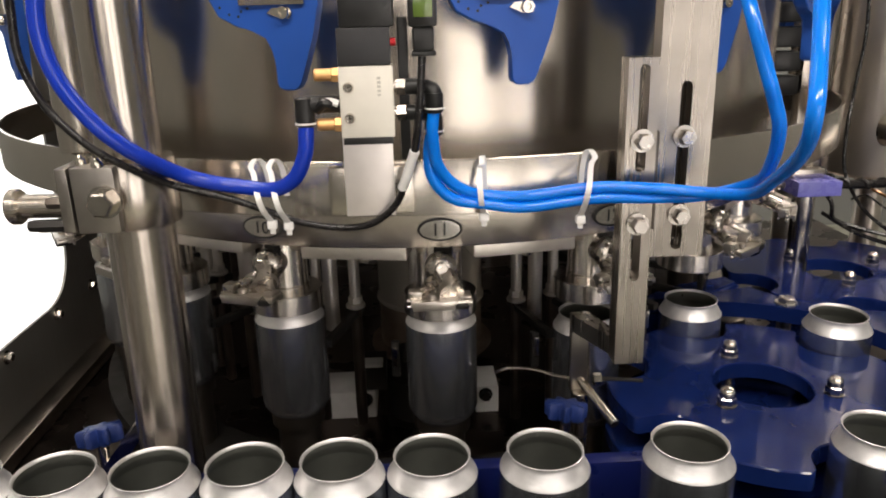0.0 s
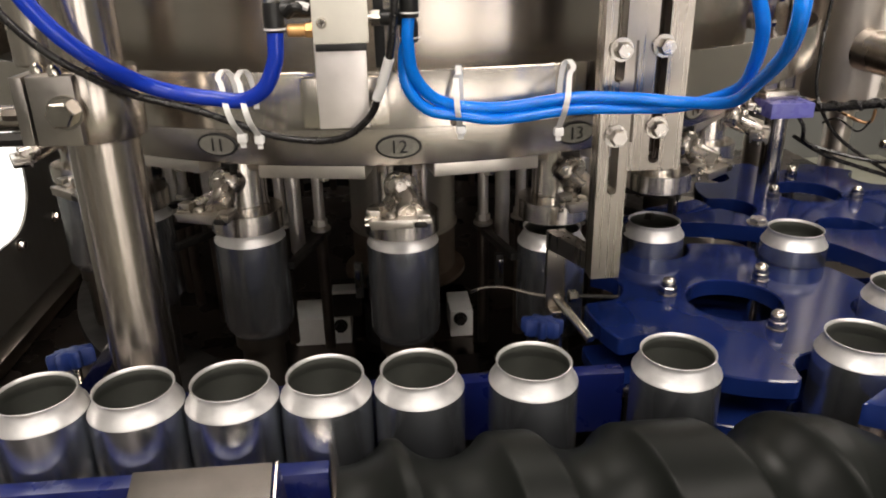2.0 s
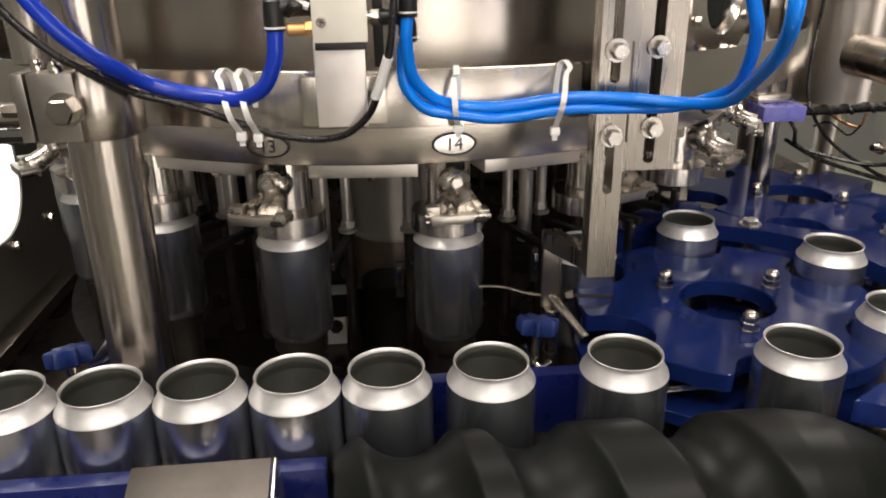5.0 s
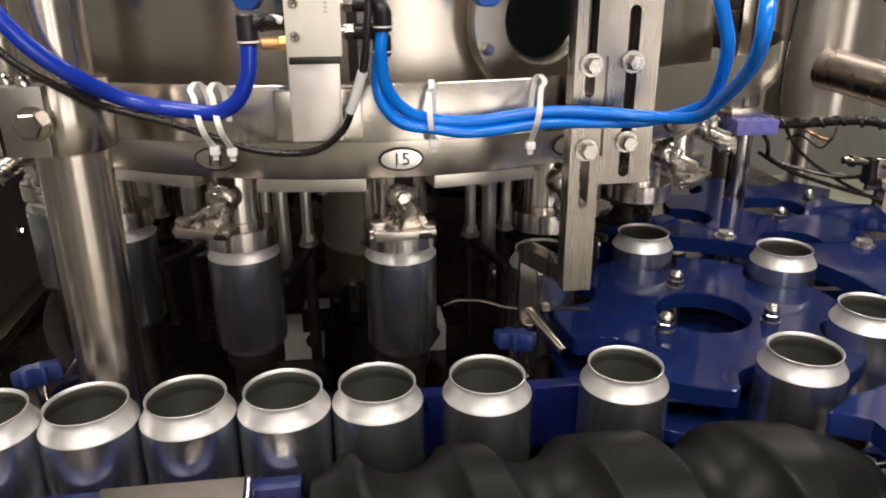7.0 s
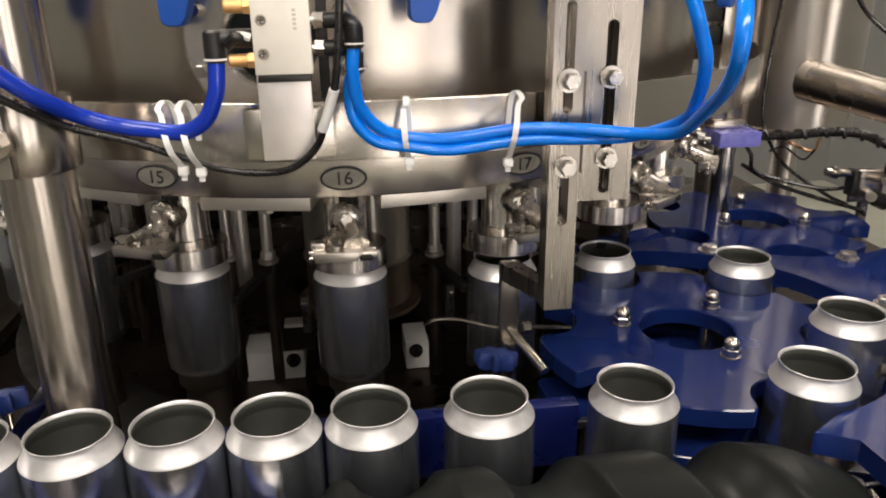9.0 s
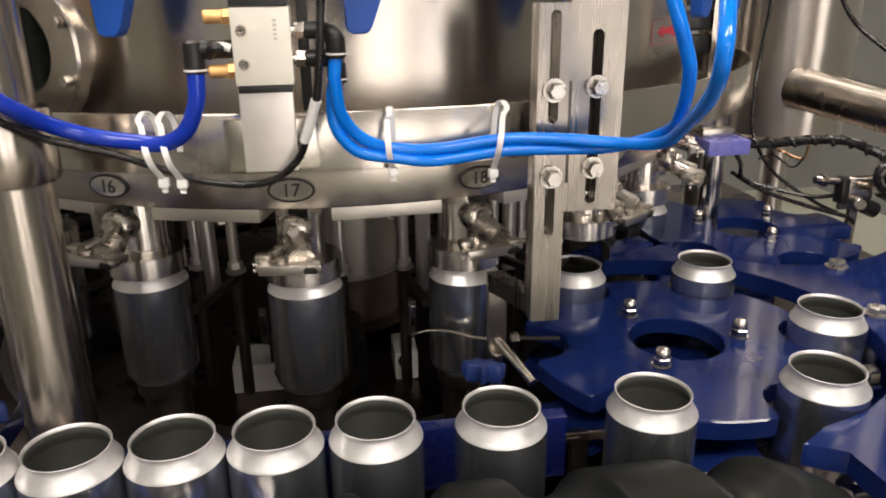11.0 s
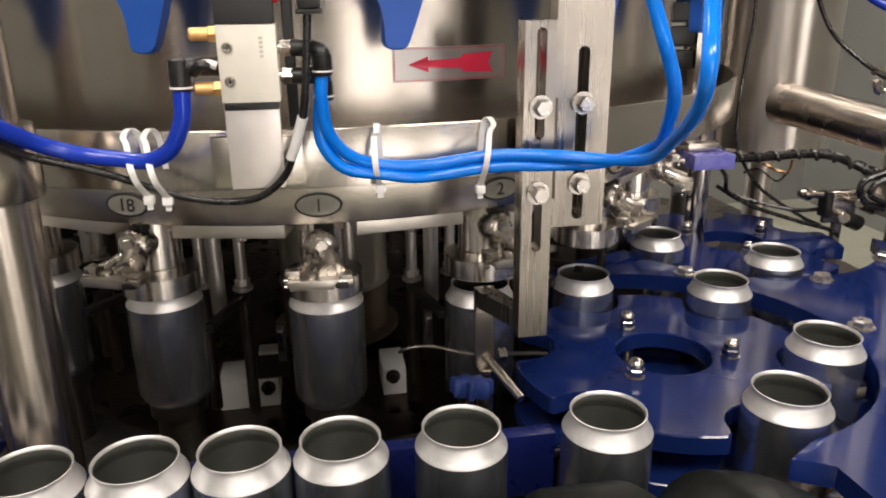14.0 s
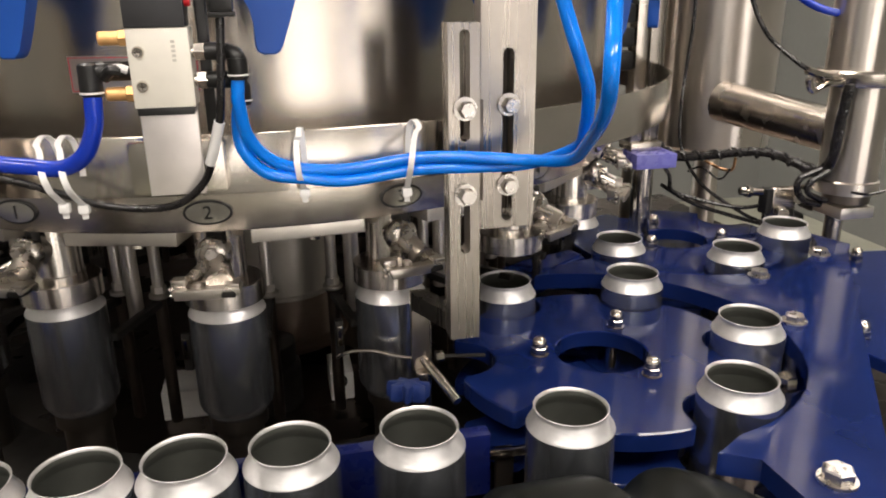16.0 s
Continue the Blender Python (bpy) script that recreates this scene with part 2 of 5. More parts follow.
def strap(bm, points, w, th, steps=6, side=(1, 0, 0)):
    """A flat strap of width w and thickness th along a line."""
    line = smooth_path(points, steps)
    s = Vector(side).normalized()
    rings = []
    for i, p in enumerate(line):
        d = (line[min(i + 1, len(line) - 1)] - line[max(i - 1, 0)]).normalized()
        n = d.cross(s).normalized()
        rings.append([bm.verts.new(p + a * s * w / 2 + b * n * th / 2) for a, b in ((-1, -1), (1, -1), (1, 1), (-1, 1))])
    for a, b in zip(rings, rings[1:]):
        for i in range(4):
            bm.faces.new((a[i], a[(i + 1) % 4], b[(i + 1) % 4], b[i]))
    bm.faces.new(rings[0])
    bm.faces.new(rings[-1][::-1])
    return bm


def prism(bm, outline, z0, z1, m=None):
    """An upright slab with the given outline of (x, y)."""
    lo = [bm.verts.new((m or Matrix()) @ Vector((x, y, z0))) for x, y in outline]
    hi = [bm.verts.new((m or Matrix()) @ Vector((x, y, z1))) for x, y in outline]
    n = len(outline)
    bm.faces.new(hi)
    bm.faces.new(lo[::-1])
    for i in range(n):
        bm.faces.new((lo[i], lo[(i + 1) % n], hi[(i + 1) % n], hi[i]))
    return bm


def ringplate(bm, outer, inner, z0, z1, bevel=0.0):
    """A flat plate between two closed outlines of equally many points."""
    n = len(outer)
    levels = [(0, z0), (0, z1 - bevel), (bevel, z1)] if bevel else [(0, z0), (0, z1)]
    out = [[bm.verts.new((x * (1 - b / math.hypot(x, y)), y * (1 - b / math.hypot(x, y)), z)) for x, y in outer] for b, z in levels]
    inn = [[bm.verts.new((x * (1 + b / math.hypot(x, y)), y * (1 + b / math.hypot(x, y)), z)) for x, y in inner] for b, z in levels]
    strips = [(out[0], inn[0]), (out[-1], inn[-1])] + list(zip(out, out[1:])) + list(zip(inn, inn[1:]))
    for a, b in strips:
        for i in range(n):
            j = (i + 1) % n
            bm.faces.new((a[i], a[j], b[j], b[i]))
    return bm


def circle(r, n, c=(0, 0)):
    return [(c[0] + r * math.cos(2 * math.pi * i / n), c[1] + r * math.sin(2 * math.pi * i / n)) for i in range(n)]


def slotted(bm, x0, x1, z0, z1, y0, y1, slots):
    """An upright flat bar in the xz plane with round-ended slots (cx, z0, z1, half width)."""
    zs = [z0]
    edges = []
    for cx, a, b, w in slots:
        edges.append((cx, a, b, w))
    edges.sort(key=lambda s: s[1])
    cur = z0
    for cx, a, b, w in edges:
        box(bm, x0, x1, y0, y1, cur, a)
        n = 8
        left, right = [], []
        for i in range(n + 1):
            t = math.pi * i / n / 2
            left.append((cx - w * math.sin(t), a + w - w * math.cos(t)))
            right.append((cx + w * math.sin(t), a + w - w * math.cos(t)))
        for i in range(n + 1):
            t = math.pi * i / n / 2
            left.append((cx - w * math.cos(t), b - w + w * math.sin(t)))
            right.append((cx + w * math.cos(t), b - w + w * math.sin(t)))
        m = Matrix(((1, 0, 0, 0), (0, 0, 1, 0), (0, 1, 0, 0), (0, 0, 0, 1)))
        prism(bm, [(x0, a), *left, (x0, b)], y0, y1, m)
        prism(bm, [(x1, b), *right[::-1], (x1, a)], y0, y1, m)
        cur = b
    box(bm, x0, x1, y0, y1, cur, z1)
    bmesh.ops.remove_doubles(bm, verts=bm.verts, dist=1e-6)
    return bm


def lettering(text, size, depth=0.0004):
    c = bpy.data.curves.new("lettering", "FONT")
    c.body, c.size, c.extrude, c.align_x, c.align_y = text, size, depth, "CENTER", "CENTER"
    ob = bpy.data.objects.new("lettering", c)
    me = bpy.data.meshes.new_from_object(ob)
    bpy.data.objects.remove(ob)
    me.materials.clear()
    me.materials.append(INK)
    return me

# ---- the hall ----
W, E_, S, N, H = -1.3, 3.4, -3.4, 4.2, 3.1


def slab(name, label, category, x0, x1, y0, y1, z0, z1, mat):
    return tagged(part(name, box(bmesh.new(), x0, x1, y0, y1, z0, z1), mat, smooth=0), label, category, kind="structure")


slab("floor", "olive grey epoxy factory floor", "floor", W - 0.2, E_ + 0.2, S - 0.2, N + 0.2, -0.1, 0, FLOOR)
slab("ceiling", "grey sheet ceiling with lamp panels", "ceiling", W - 0.2, E_ + 0.2, S - 0.2, N + 0.2, H, H + 0.1, CEIL)
slab("wall_north", "grey painted hall wall", "wall", W, E_, N, N + 0.2, 0, H, WALL)
slab("wall_east", "grey painted hall wall", "wall", E_, E_ + 0.2, S - 0.2, N + 0.2, 0, H, WALL)


def wall_with_window(name, number, along_x, fixed, a0, a1, o0, o1, z0, z1, glow, half=0.03):
    """A wall with one glazed opening through it; the opening spans o0..o1 along the wall."""
    out = -0.2
    bm = bmesh.new()
    for s0, s1, u0, u1 in ((a0, o0, 0, H), (o1, a1, 0, H), (o0, o1, 0, z0), (o0, o1, z1, H)):
        if along_x:
            box(bm, s0, s1, fixed + out, fixed, u0, u1)
        else:
            box(bm, fixed + out, fixed, s0, s1, u0, u1)
    tagged(part(name, bm, WALL, smooth=0), "grey painted hall wall with a tall window, added unseen in the south walls", "wall", kind="structure")
    win = thing("window_%d" % number, "tall glazed window in a white frame, daylight outside in the west wall, added fill glow in the south walls", "window", kind="structure")
    mid = (o0 + o1) / 2
    for s0, s1, u0, u1 in ((o0, o0 + 0.05, z0, z1), (o1 - 0.05, o1, z0, z1), (mid - half, mid + half, z0 + 0.05, z1 - 0.05), (o0 + 0.05, o1 - 0.05, z0, z0 + 0.05), (o0 + 0.05, o1 - 0.05, z1 - 0.05, z1)):
        f = bmesh.new()
        if along_x:
            box(f, s0, s1, fixed - 0.14, fixed - 0.08, u0, u1, 0.004)
        else:
            box(f, fixed - 0.14, fixed - 0.08, s0, s1, u0, u1, 0.004)
        part("window_frame", f, WALL, win)
    for s0, s1 in ((o0 + 0.05, mid - half), (mid + half, o1 - 0.05)):
        f = bmesh.new()
        if along_x:
            box(f, s0, s1, fixed - 0.113, fixed - 0.107, z0 + 0.05, z1 - 0.05)
        else:
            box(f, fixed - 0.113, fixed - 0.107, s0, s1, z0 + 0.05, z1 - 0.05)
        pane = part("pane", f, WINDOWPANE, win, smooth=0)
        pane.visible_shadow = False
    f = bmesh.new()
    if along_x:
        box(f, o0 - 0.14, o1 + 0.14, fixed - 0.75, fixed - 0.7, z0 - 0.4, H + 0.3)
    else:
        box(f, fixed - 0.75, fixed - 0.7, o0 - 0.6, o1 + 0.6, -0.3, H + 0.3)
    tagged(part("backdrop", f, glow, smooth=0), "plain bright daylight outside the west window, added fill glow outside the south ones", "backdrop", kind="structure")


wall_with_window("wall_west", 1, False, W, S, N, 1.7, 4.0, 0.02, 2.6, SKYGLOW)
# Unseen window added as glow for the drum; its wide mullion bands the reflection.
wall_with_window("wall_south", 2, True, S, 0.1, E_, 0.3, 2.65, 0.1, 2.4, FILLGLOW, 0.16)
# Unseen high window added to brighten the centre column.
wall_with_window("wall_south_2", 3, True, S, W, 0.0999, -1.1, 0.0, 1.55, 2.6, FILLGLOW)

for lx, ly in LAMPS:
    lamp = thing("ceiling_lamp", "long white ceiling lamp with a glowing diffuser", "ceiling lamp", (lx, ly, H), "hall lamps")
    part("housing", box(bmesh.new(), -0.74, 0.74, -0.29, 0.29, -0.055, 0, 0.006), NYLON, lamp)
    part("diffuser", box(bmesh.new(), -0.7, 0.7, -0.25, 0.25, -0.066, -0.056), LAMPGLOW, lamp)

# ---- the machine table ----
DECK_Z = 0.913
table = thing("machine_table", "dark brown stainless steel machine table with closed skirt", "machine table")
# Front is extended unseen to y -0.44 so the cans reflect less bright floor.
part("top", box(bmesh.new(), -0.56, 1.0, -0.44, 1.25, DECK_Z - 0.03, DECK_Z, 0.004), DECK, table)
part("skirt", box(bmesh.new(), -0.54, 0.98, -0.42, 1.23, 0.12, DECK_Z - 0.032), STEEL, table)
for fx in (-0.45, 0.9):
    for fy in (-0.34, 1.15):
        part("foot", rod(bmesh.new(), (fx, fy, 0), (fx, fy, 0.12), 0.03), BLACKST, table)

# Blocks are coloured white to look lit inside the dark carousel.
for bx0, bx1, bolt_x in ((-0.118, -0.045, -0.058), (0.085, 0.115, 0.098)):
    part("bearing_block", box(bmesh.new(), bx0, bx1, 0.40, 0.46, DECK_Z, 0.951, 0.002), NYLON, table, "pale bearing block under the carousel, coloured white to look lit")
    b = bmesh.new()
    hexbolt(b, (bolt_x, 0.3998, 0.940), (bolt_x, 0.390, 0.940), 0.007, 0.009)
    part("block_bolt", b, BLACKST, table)
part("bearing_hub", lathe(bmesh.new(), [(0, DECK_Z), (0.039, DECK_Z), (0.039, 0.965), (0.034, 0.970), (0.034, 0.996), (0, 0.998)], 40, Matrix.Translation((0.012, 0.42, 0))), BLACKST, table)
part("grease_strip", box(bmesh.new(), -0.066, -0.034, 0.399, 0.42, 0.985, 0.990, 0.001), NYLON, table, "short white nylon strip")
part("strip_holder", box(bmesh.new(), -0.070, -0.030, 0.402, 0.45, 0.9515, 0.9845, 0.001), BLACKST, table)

# guard sheet at the side, with a round-cornered opening
side = thing("side_guard", "grey steel guard panel with a rounded opening", "machine guard")


def guard_outline(y0, y1, z0, z1, oy0, oy1, oz0, oz1, r):
    hole = []
    for cy, cz, a0 in ((oy1 - r, oz0 + r, -90), (oy1 - r, oz1 - r, 0), (oy0 + r, oz1 - r, 90), (oy0 + r, oz0 + r, 180)):
        for i in range(9):
            a = radians(a0 + 90 * i / 8)
            hole.append((cy + r * math.cos(a), cz + r * math.sin(a)))
    return hole


YZ = Matrix(((0, 0, 1, 0), (1, 0, 0, 0), (0, 1, 0, 0), (0, 0, 0, 1)))
hole = guard_outline(0, 0, 0, 0, -0.1, 0.605, 1.034, 1.75, 0.075)
cy, cz = 0.2525, 1.392


def to_frame(y, z):
    """The point of the sheet's outer edge that lies out from a point of the opening."""
    dy, dz = y - cy, z - cz
    k = min((0.62 if dy > 0 else 0.5) / max(abs(dy), 1e-6), (0.55 if dz > 0 else cz - 0.93) / max(abs(dz), 1e-6))
    return cy + dy * k, cz + dz * k


bm = bmesh.new()
n = len(hole)
front = [[bm.verts.new((x, y, z)) for y, z in hole] for x in (-0.503, -0.5)]
rim = [[bm.verts.new((x, *to_frame(y, z))) for y, z in hole] for x in (-0.503, -0.5)]
for i in range(n):
    j = (i + 1) % n
    bm.faces.new((front[0][i], front[0][j], front[1][j], front[1][i]))
    bm.faces.new((front[0][i], front[0][j], rim[0][j], rim[0][i]))
    bm.faces.new((front[1][i], front[1][j], rim[1][j], rim[1][i]))
    bm.faces.new((rim[0][i], rim[0][j], rim[1][j], rim[1][i]))
part("sheet", bm, PANEL, side)
part("base_angle", box(bmesh.new(), -0.5, -0.47, -0.2, 1.2, DECK_Z, DECK_Z + 0.02, 0.003), DARK, side)
for by in (0.12, 0.26, 0.40, 0.54, 0.66):
    b = bmesh.new()
    hexbolt(b, (-0.5, by, 1.0215), (-0.491, by, 1.0215), 0.006, 0.009)
    part("bolt", b, CHROME, side)

# added curved screen behind the filler, blocks hall light to darken the interior
rear = thing("rear_dark_screen", "curved steel screen added behind the filler to darken its interior", "machine guard")
bm = bmesh.new()
prev = None
for i in range(41):
    a = radians(28 + 124 * i / 40)
    cur = [bm.verts.new((0.0345 + r * math.cos(a), 0.597 + r * math.sin(a), z)) for r, z in ((0.62, DECK_Z), (0.62, 1.7), (0.626, 1.7), (0.626, DECK_Z))]
    if prev:
        for k in range(4):
            bm.faces.new((prev[k], prev[(k + 1) % 4], cur[(k + 1) % 4], cur[k]))
    prev = cur
part("sheet", bm, MATT, rear)
for a in (40, 90, 140):
    x, y = 0.0345 + 0.632 * math.cos(radians(a)), 0.597 + 0.632 * math.sin(radians(a))
    part("post", box(bmesh.new(), x - 0.012, x + 0.012, y - 0.012, y + 0.012, DECK_Z, 1.7), DARK, rear)

# ---- the filling carousel ----
FX, FY = 0.0345, 0.597
RL, RH = 0.4536, 0.4218
A3, A2, A1, A0 = -0.002352, 0.09603, 10.6733, 310.111
carousel = thing("filling_carousel", "round stainless filling carousel with eighteen numbered heads", "filling machine", (FX, FY, 0))


def turned(deg, x=0.0, y=0.0, z=0.0):
    return Matrix.Rotation(radians(deg), 4, "Z") @ Matrix.Translation((x, y, z))


part("drum", lathe(bmesh.new(), [(0, 1.262), (0.447, 1.262), (0.4495, 1.265), (0.4495, 1.80), (0.44, 1.82), (0, 1.84)], 160), DRUM, carousel, "tall brushed steel product drum")
part("number_ring", lathe(bmesh.new(), [(0.33, 1.224), (RL - 0.001, 1.224), (RL, 1.2255), (RL, 1.2575), (RL - 0.002, 1.2595), (0.33, 1.2595)], 160, closed=True), BAND, carousel, "polished steel ring that carries the number tags")
part("top_plate", lathe(bmesh.new(), [(0, 1.2245), (0.33, 1.2245), (0.33, 1.259), (0, 1.259)], 64), DARK, carousel)
part("centre_column", lathe(bmesh.new(), [(0, 1.006), (0.079, 1.006), (0.081, 1.008), (0.081, 1.011), (0.078, 1.013), (0.078, 1.2235), (0, 1.2235)], 64), COLUMNST, carousel)
# Foot is browner and darker than the column above it.
part("column_foot", lathe(bmesh.new(), [(0, 0.93), (0.09, 0.93), (0.092, 0.932), (0.092, 0.938), (0.077, 0.941), (0.077, 1.0058), (0, 1.0058)], 64), BROWNST, carousel)
# Lower ring is coloured near black to merge into the dark interior.
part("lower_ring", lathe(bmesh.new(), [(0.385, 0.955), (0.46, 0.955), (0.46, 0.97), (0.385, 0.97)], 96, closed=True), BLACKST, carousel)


def shared(name, bm, mat, smooth=35):
    return finish(name, bm, mat, smooth)


# meshes of one head, which stands at RH on +x with its lever outwards
bm = bmesh.new()
lathe(bm, [(0, 1.168), (0.0215, 1.168), (0.0215, 1.1775), (0.0205, 1.1785), (0.0205, 1.2235), (0, 1.2235)], 40)
STEM_M = shared("stem", bm, HEADST, 25)
bm = bmesh.new()
lathe(bm, [(0, 1.1615), (0.0275, 1.1615), (0.0285, 1.1545), (0.0330, 1.1545), (0.0336, 1.1551), (0.0336, 1.1728), (0.0329, 1.1735), (0.0225, 1.1735), (0, 1.1735)], 48)
COLLAR_M = shared("collar", bm, HEADST, 25)
bm = bmesh.new()
box(bm, 0.006, 0.0212, -0.0235, -0.0165, 1.2085, 1.2225, 0.0006, Matrix.Rotation(radians(62), 4, "Z"))
SLOT_M = shared("keyway", bm, BLACKST)
bm = bmesh.new()
lathe(bm, [(0, 0), (0.0128, 0), (0.0130, 0.012), (0.0146, 0.0135), (0.0146, 0.0170), (0.0135, 0.0200), (0.0105, 0.0225), (0.006, 0.0236), (0, 0.0238)], 32, along((0.014, 0, 1.2045), (0.05, 0, 1.2045)))
BOSS_M = shared("boss", bm, CASTST, 45)
bm = bmesh.new()
hexbolt(bm, (0.0365, 0, 1.2075), (0.0435, 0.0005, 1.2085), 0.0056)
BOLT_M = shared("boss_bolt", bm, CASTST)
bm = bmesh.new()
hose(bm, [(0.026, 0.000, 1.2015), (0.0335, 0.002, 1.1985), (0.0425, 0.005, 1.1945), (0.0505, 0.007, 1.1915), (0.0585, 0.008, 1.1895)], 0.0108, 18, 6)
hose(bm, [(0.030, -0.004, 1.1990), (0.041, -0.010, 1.1940), (0.0545, -0.016, 1.1905)], 0.0056, 12, 5)
YOKE_M = shared("lever_arm", bm, CASTST, 50)
bm = bmesh.new()
box(bm, 0.0500, 0.0690, -0.0270, 0.0245, 1.1838, 1.1885, 0.0010)
box(bm, 0.0660, 0.0692, -0.0255, 0.0095, 1.1805, 1.1880, 0.0008)
box(bm, 0.0500, 0.0525, -0.0255, 0.0235, 1.1805, 1.1880, 0.0008)
box(bm, 0.0495, 0.0610, -0.0290, -0.0175, 1.1880, 1.1945, 0.0018)
box(bm, 0.0520, 0.0670, 0.0130, 0.0235, 1.1885, 1.1915, 0.0010)
lathe(bm, [(0, 0), (0.0042, 0), (0.0042, 0.0025), (0.0030, 0.0036), (0, 0.0038)], 16, Matrix.Translation((0.0600, -0.0085, 1.1885)))
LEVER_M = shared("lever", bm, LEVERST)
bm = bmesh.new()
box(bm, 0.0545, 0.0696, 0.0100, 0.0215, 1.1808, 1.1868, 0.0022)
CATCH_M = shared("catch", bm, BLACKST)
bm = bmesh.new()
for cz in (1.1815, 1.1866):
    lathe(bm, [(0, 0), (0.0020, 0), (0.0020, 0.0030), (0.0012, 0.0036), (0, 0.0036)], 12, along((0.0600, -0.0270, cz), (0.0600, -0.0310, cz)))
CLIP_M = shared("clip", bm, CASTST)
# skirt plate between two heads
bm = bmesh.new()
box(bm, 0.405, 0.4415, -0.0475, 0.0475, 1.2095, 1.2235, 0.001)
SKIRT_M = shared("skirt_plate", bm, PALE)
bm = bmesh.new()
hexbolt(bm, (0.425, 0.006, 1.2095), (0.425, 0.006, 1.2025), 0.005)
SKIRTBOLT_M = shared("skirt_bolt", bm, CHROME)
# lift gear
bm = bmesh.new()
rod(bm, (0.325, 0.0, 1.088), (0.325, 0.0, 1.2235), 0.0080, 18)
lathe(bm, [(0.0081, 0), (0.0105, 0), (0.0105, 0.006), (0.0081, 0.006)], 18, Matrix.Translation((0.325, 0, 1.2150)), closed=True)
ROD_M = shared("guide_rod", bm, RODST)
bm = bmesh.new()
rod(bm, (0.32, 0.0, 1.118), (0.32, 0.0, 1.2235), 0.0058, 16)
lathe(bm, [(0.0, 0), (0.0085, 0), (0.0105, 0.0012), (0.0105, 0.0042), (0.0085, 0.0054), (0.0, 0.0054)], 20, Matrix.Translation((0.32, 0.0, 1.1135)))
lathe(bm, [(0.0, 0), (0.0078, 0), (0.0078, 0.007), (0.0, 0.007)], 6, Matrix.Translation((0.32, 0.0, 1.1195)))
PISTON_M = shared("piston", bm, RODST)
# Shanks are a darker brown than the rods above them.
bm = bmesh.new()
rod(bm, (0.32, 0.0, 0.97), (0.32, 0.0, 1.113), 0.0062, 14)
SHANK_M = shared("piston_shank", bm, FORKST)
# Forks are coloured near black too, so they do not stand out inside.
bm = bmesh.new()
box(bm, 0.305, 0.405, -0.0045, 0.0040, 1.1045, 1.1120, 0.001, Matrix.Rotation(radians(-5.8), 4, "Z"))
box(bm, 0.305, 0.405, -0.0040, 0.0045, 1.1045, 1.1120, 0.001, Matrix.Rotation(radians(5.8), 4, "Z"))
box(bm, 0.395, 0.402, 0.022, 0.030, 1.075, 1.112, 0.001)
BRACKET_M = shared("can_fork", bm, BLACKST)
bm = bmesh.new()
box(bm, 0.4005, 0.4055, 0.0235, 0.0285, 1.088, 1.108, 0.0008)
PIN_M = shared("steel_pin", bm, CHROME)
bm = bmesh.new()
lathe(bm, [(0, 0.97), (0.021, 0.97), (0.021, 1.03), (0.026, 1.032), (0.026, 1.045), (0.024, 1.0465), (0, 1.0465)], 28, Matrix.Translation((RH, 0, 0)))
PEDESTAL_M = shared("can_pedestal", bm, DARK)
# number tag
bm = bmesh.new()
n = 40
lathe(bm, [(0, 0), (0.5, 0), (0.5, 0.0012), (0.485, 0.0016), (0.0, 0.0016)], n)
for v in bm.verts:
    v.co.x, v.co.y = v.co.x * 0.0385, v.co.y * 0.0205
TAGRIM_M = shared("tag_border", bm, INK)
bm = bmesh.new()
lathe(bm, [(0, 0.0012), (0.5, 0.0012), (0.5, 0.0019), (0.0, 0.0021)], n)
for v in bm.verts:
    v.co.x, v.co.y = v.co.x * 0.0345, v.co.y * 0.0170
TAGFACE_M = shared("tag_face", bm, PLATEFACE)
# hook plate with its steel strip
HOOK = ((-0.062, 0.075), (-0.060, 0.045), (-0.052, 0.030), (-0.038, 0.0225), (-0.025, 0.020), (-0.0155, 0.015), (-0.0115, 0.007), (-0.0105, -0.002),
        (-0.0105, -0.018), (-0.009, -0.0215), (-0.005, -0.0235), (0.003, -0.0235), (0.0065, -0.0215), (0.0085, -0.0175), (0.0135, -0.004), (0.020, 0.015), (0.025, 0.036), (0.028, 0.075))
bm = bmesh.new()
prism(bm, HOOK, -0.006, 0.006)
bmesh.ops.bevel(bm, geom=[e for e in bm.edges if abs(e.verts[0].co.z - e.verts[1].co.z) < 1e-6], offset=0.001, segments=1, affect="EDGES")
HOOK_M = shared("hook_plate", bm, HOOKBLUE)
bm = bmesh.new()
box(bm, -0.034, 0.016, 0.0375, 0.070, 0.0062, 0.0095, 0.0008)
HSTRIP_M = shared("cover_strip", bm, STEEL)
bm = bmesh.new()
prism(bm, [(-0.013, 0.032), (-0.009, 0.0355), (0.004, 0.036), (0.0062, 0.032), (0.004, 0.028), (-0.002, 0.0275)], 0.0061, 0.0085)
HWASH_M = shared("locking_tab", bm, CHROME)
bm = bmesh.new()
lathe(bm, [(0, 0.008), (0.0045, 0.008), (0.0045, 0.0115), (0.0042, 0.012), (0.0025, 0.012), (0.0022, 0.010), (0, 0.010)], 20, Matrix.Translation((0.0, 0.032, 0)))
HBOLT_M = shared("socket_bolt", bm, CHROME)
bm = bmesh.new()
for hx, hy in ((-0.050, 0.0365), (-0.043, 0.0315), (-0.036, 0.030), (-0.0335, 0.0335), (-0.0285, 0.0355), (-0.027, 0.040)):
    lathe(bm, [(0, 0.0058), (0.0011, 0.0058), (0.0011, 0.0063), (0, 0.0063)], 10, Matrix.Translation((hx, hy, 0)))
HHOLES_M = shared("drilled_holes", bm, INK)
bm = bmesh.new()
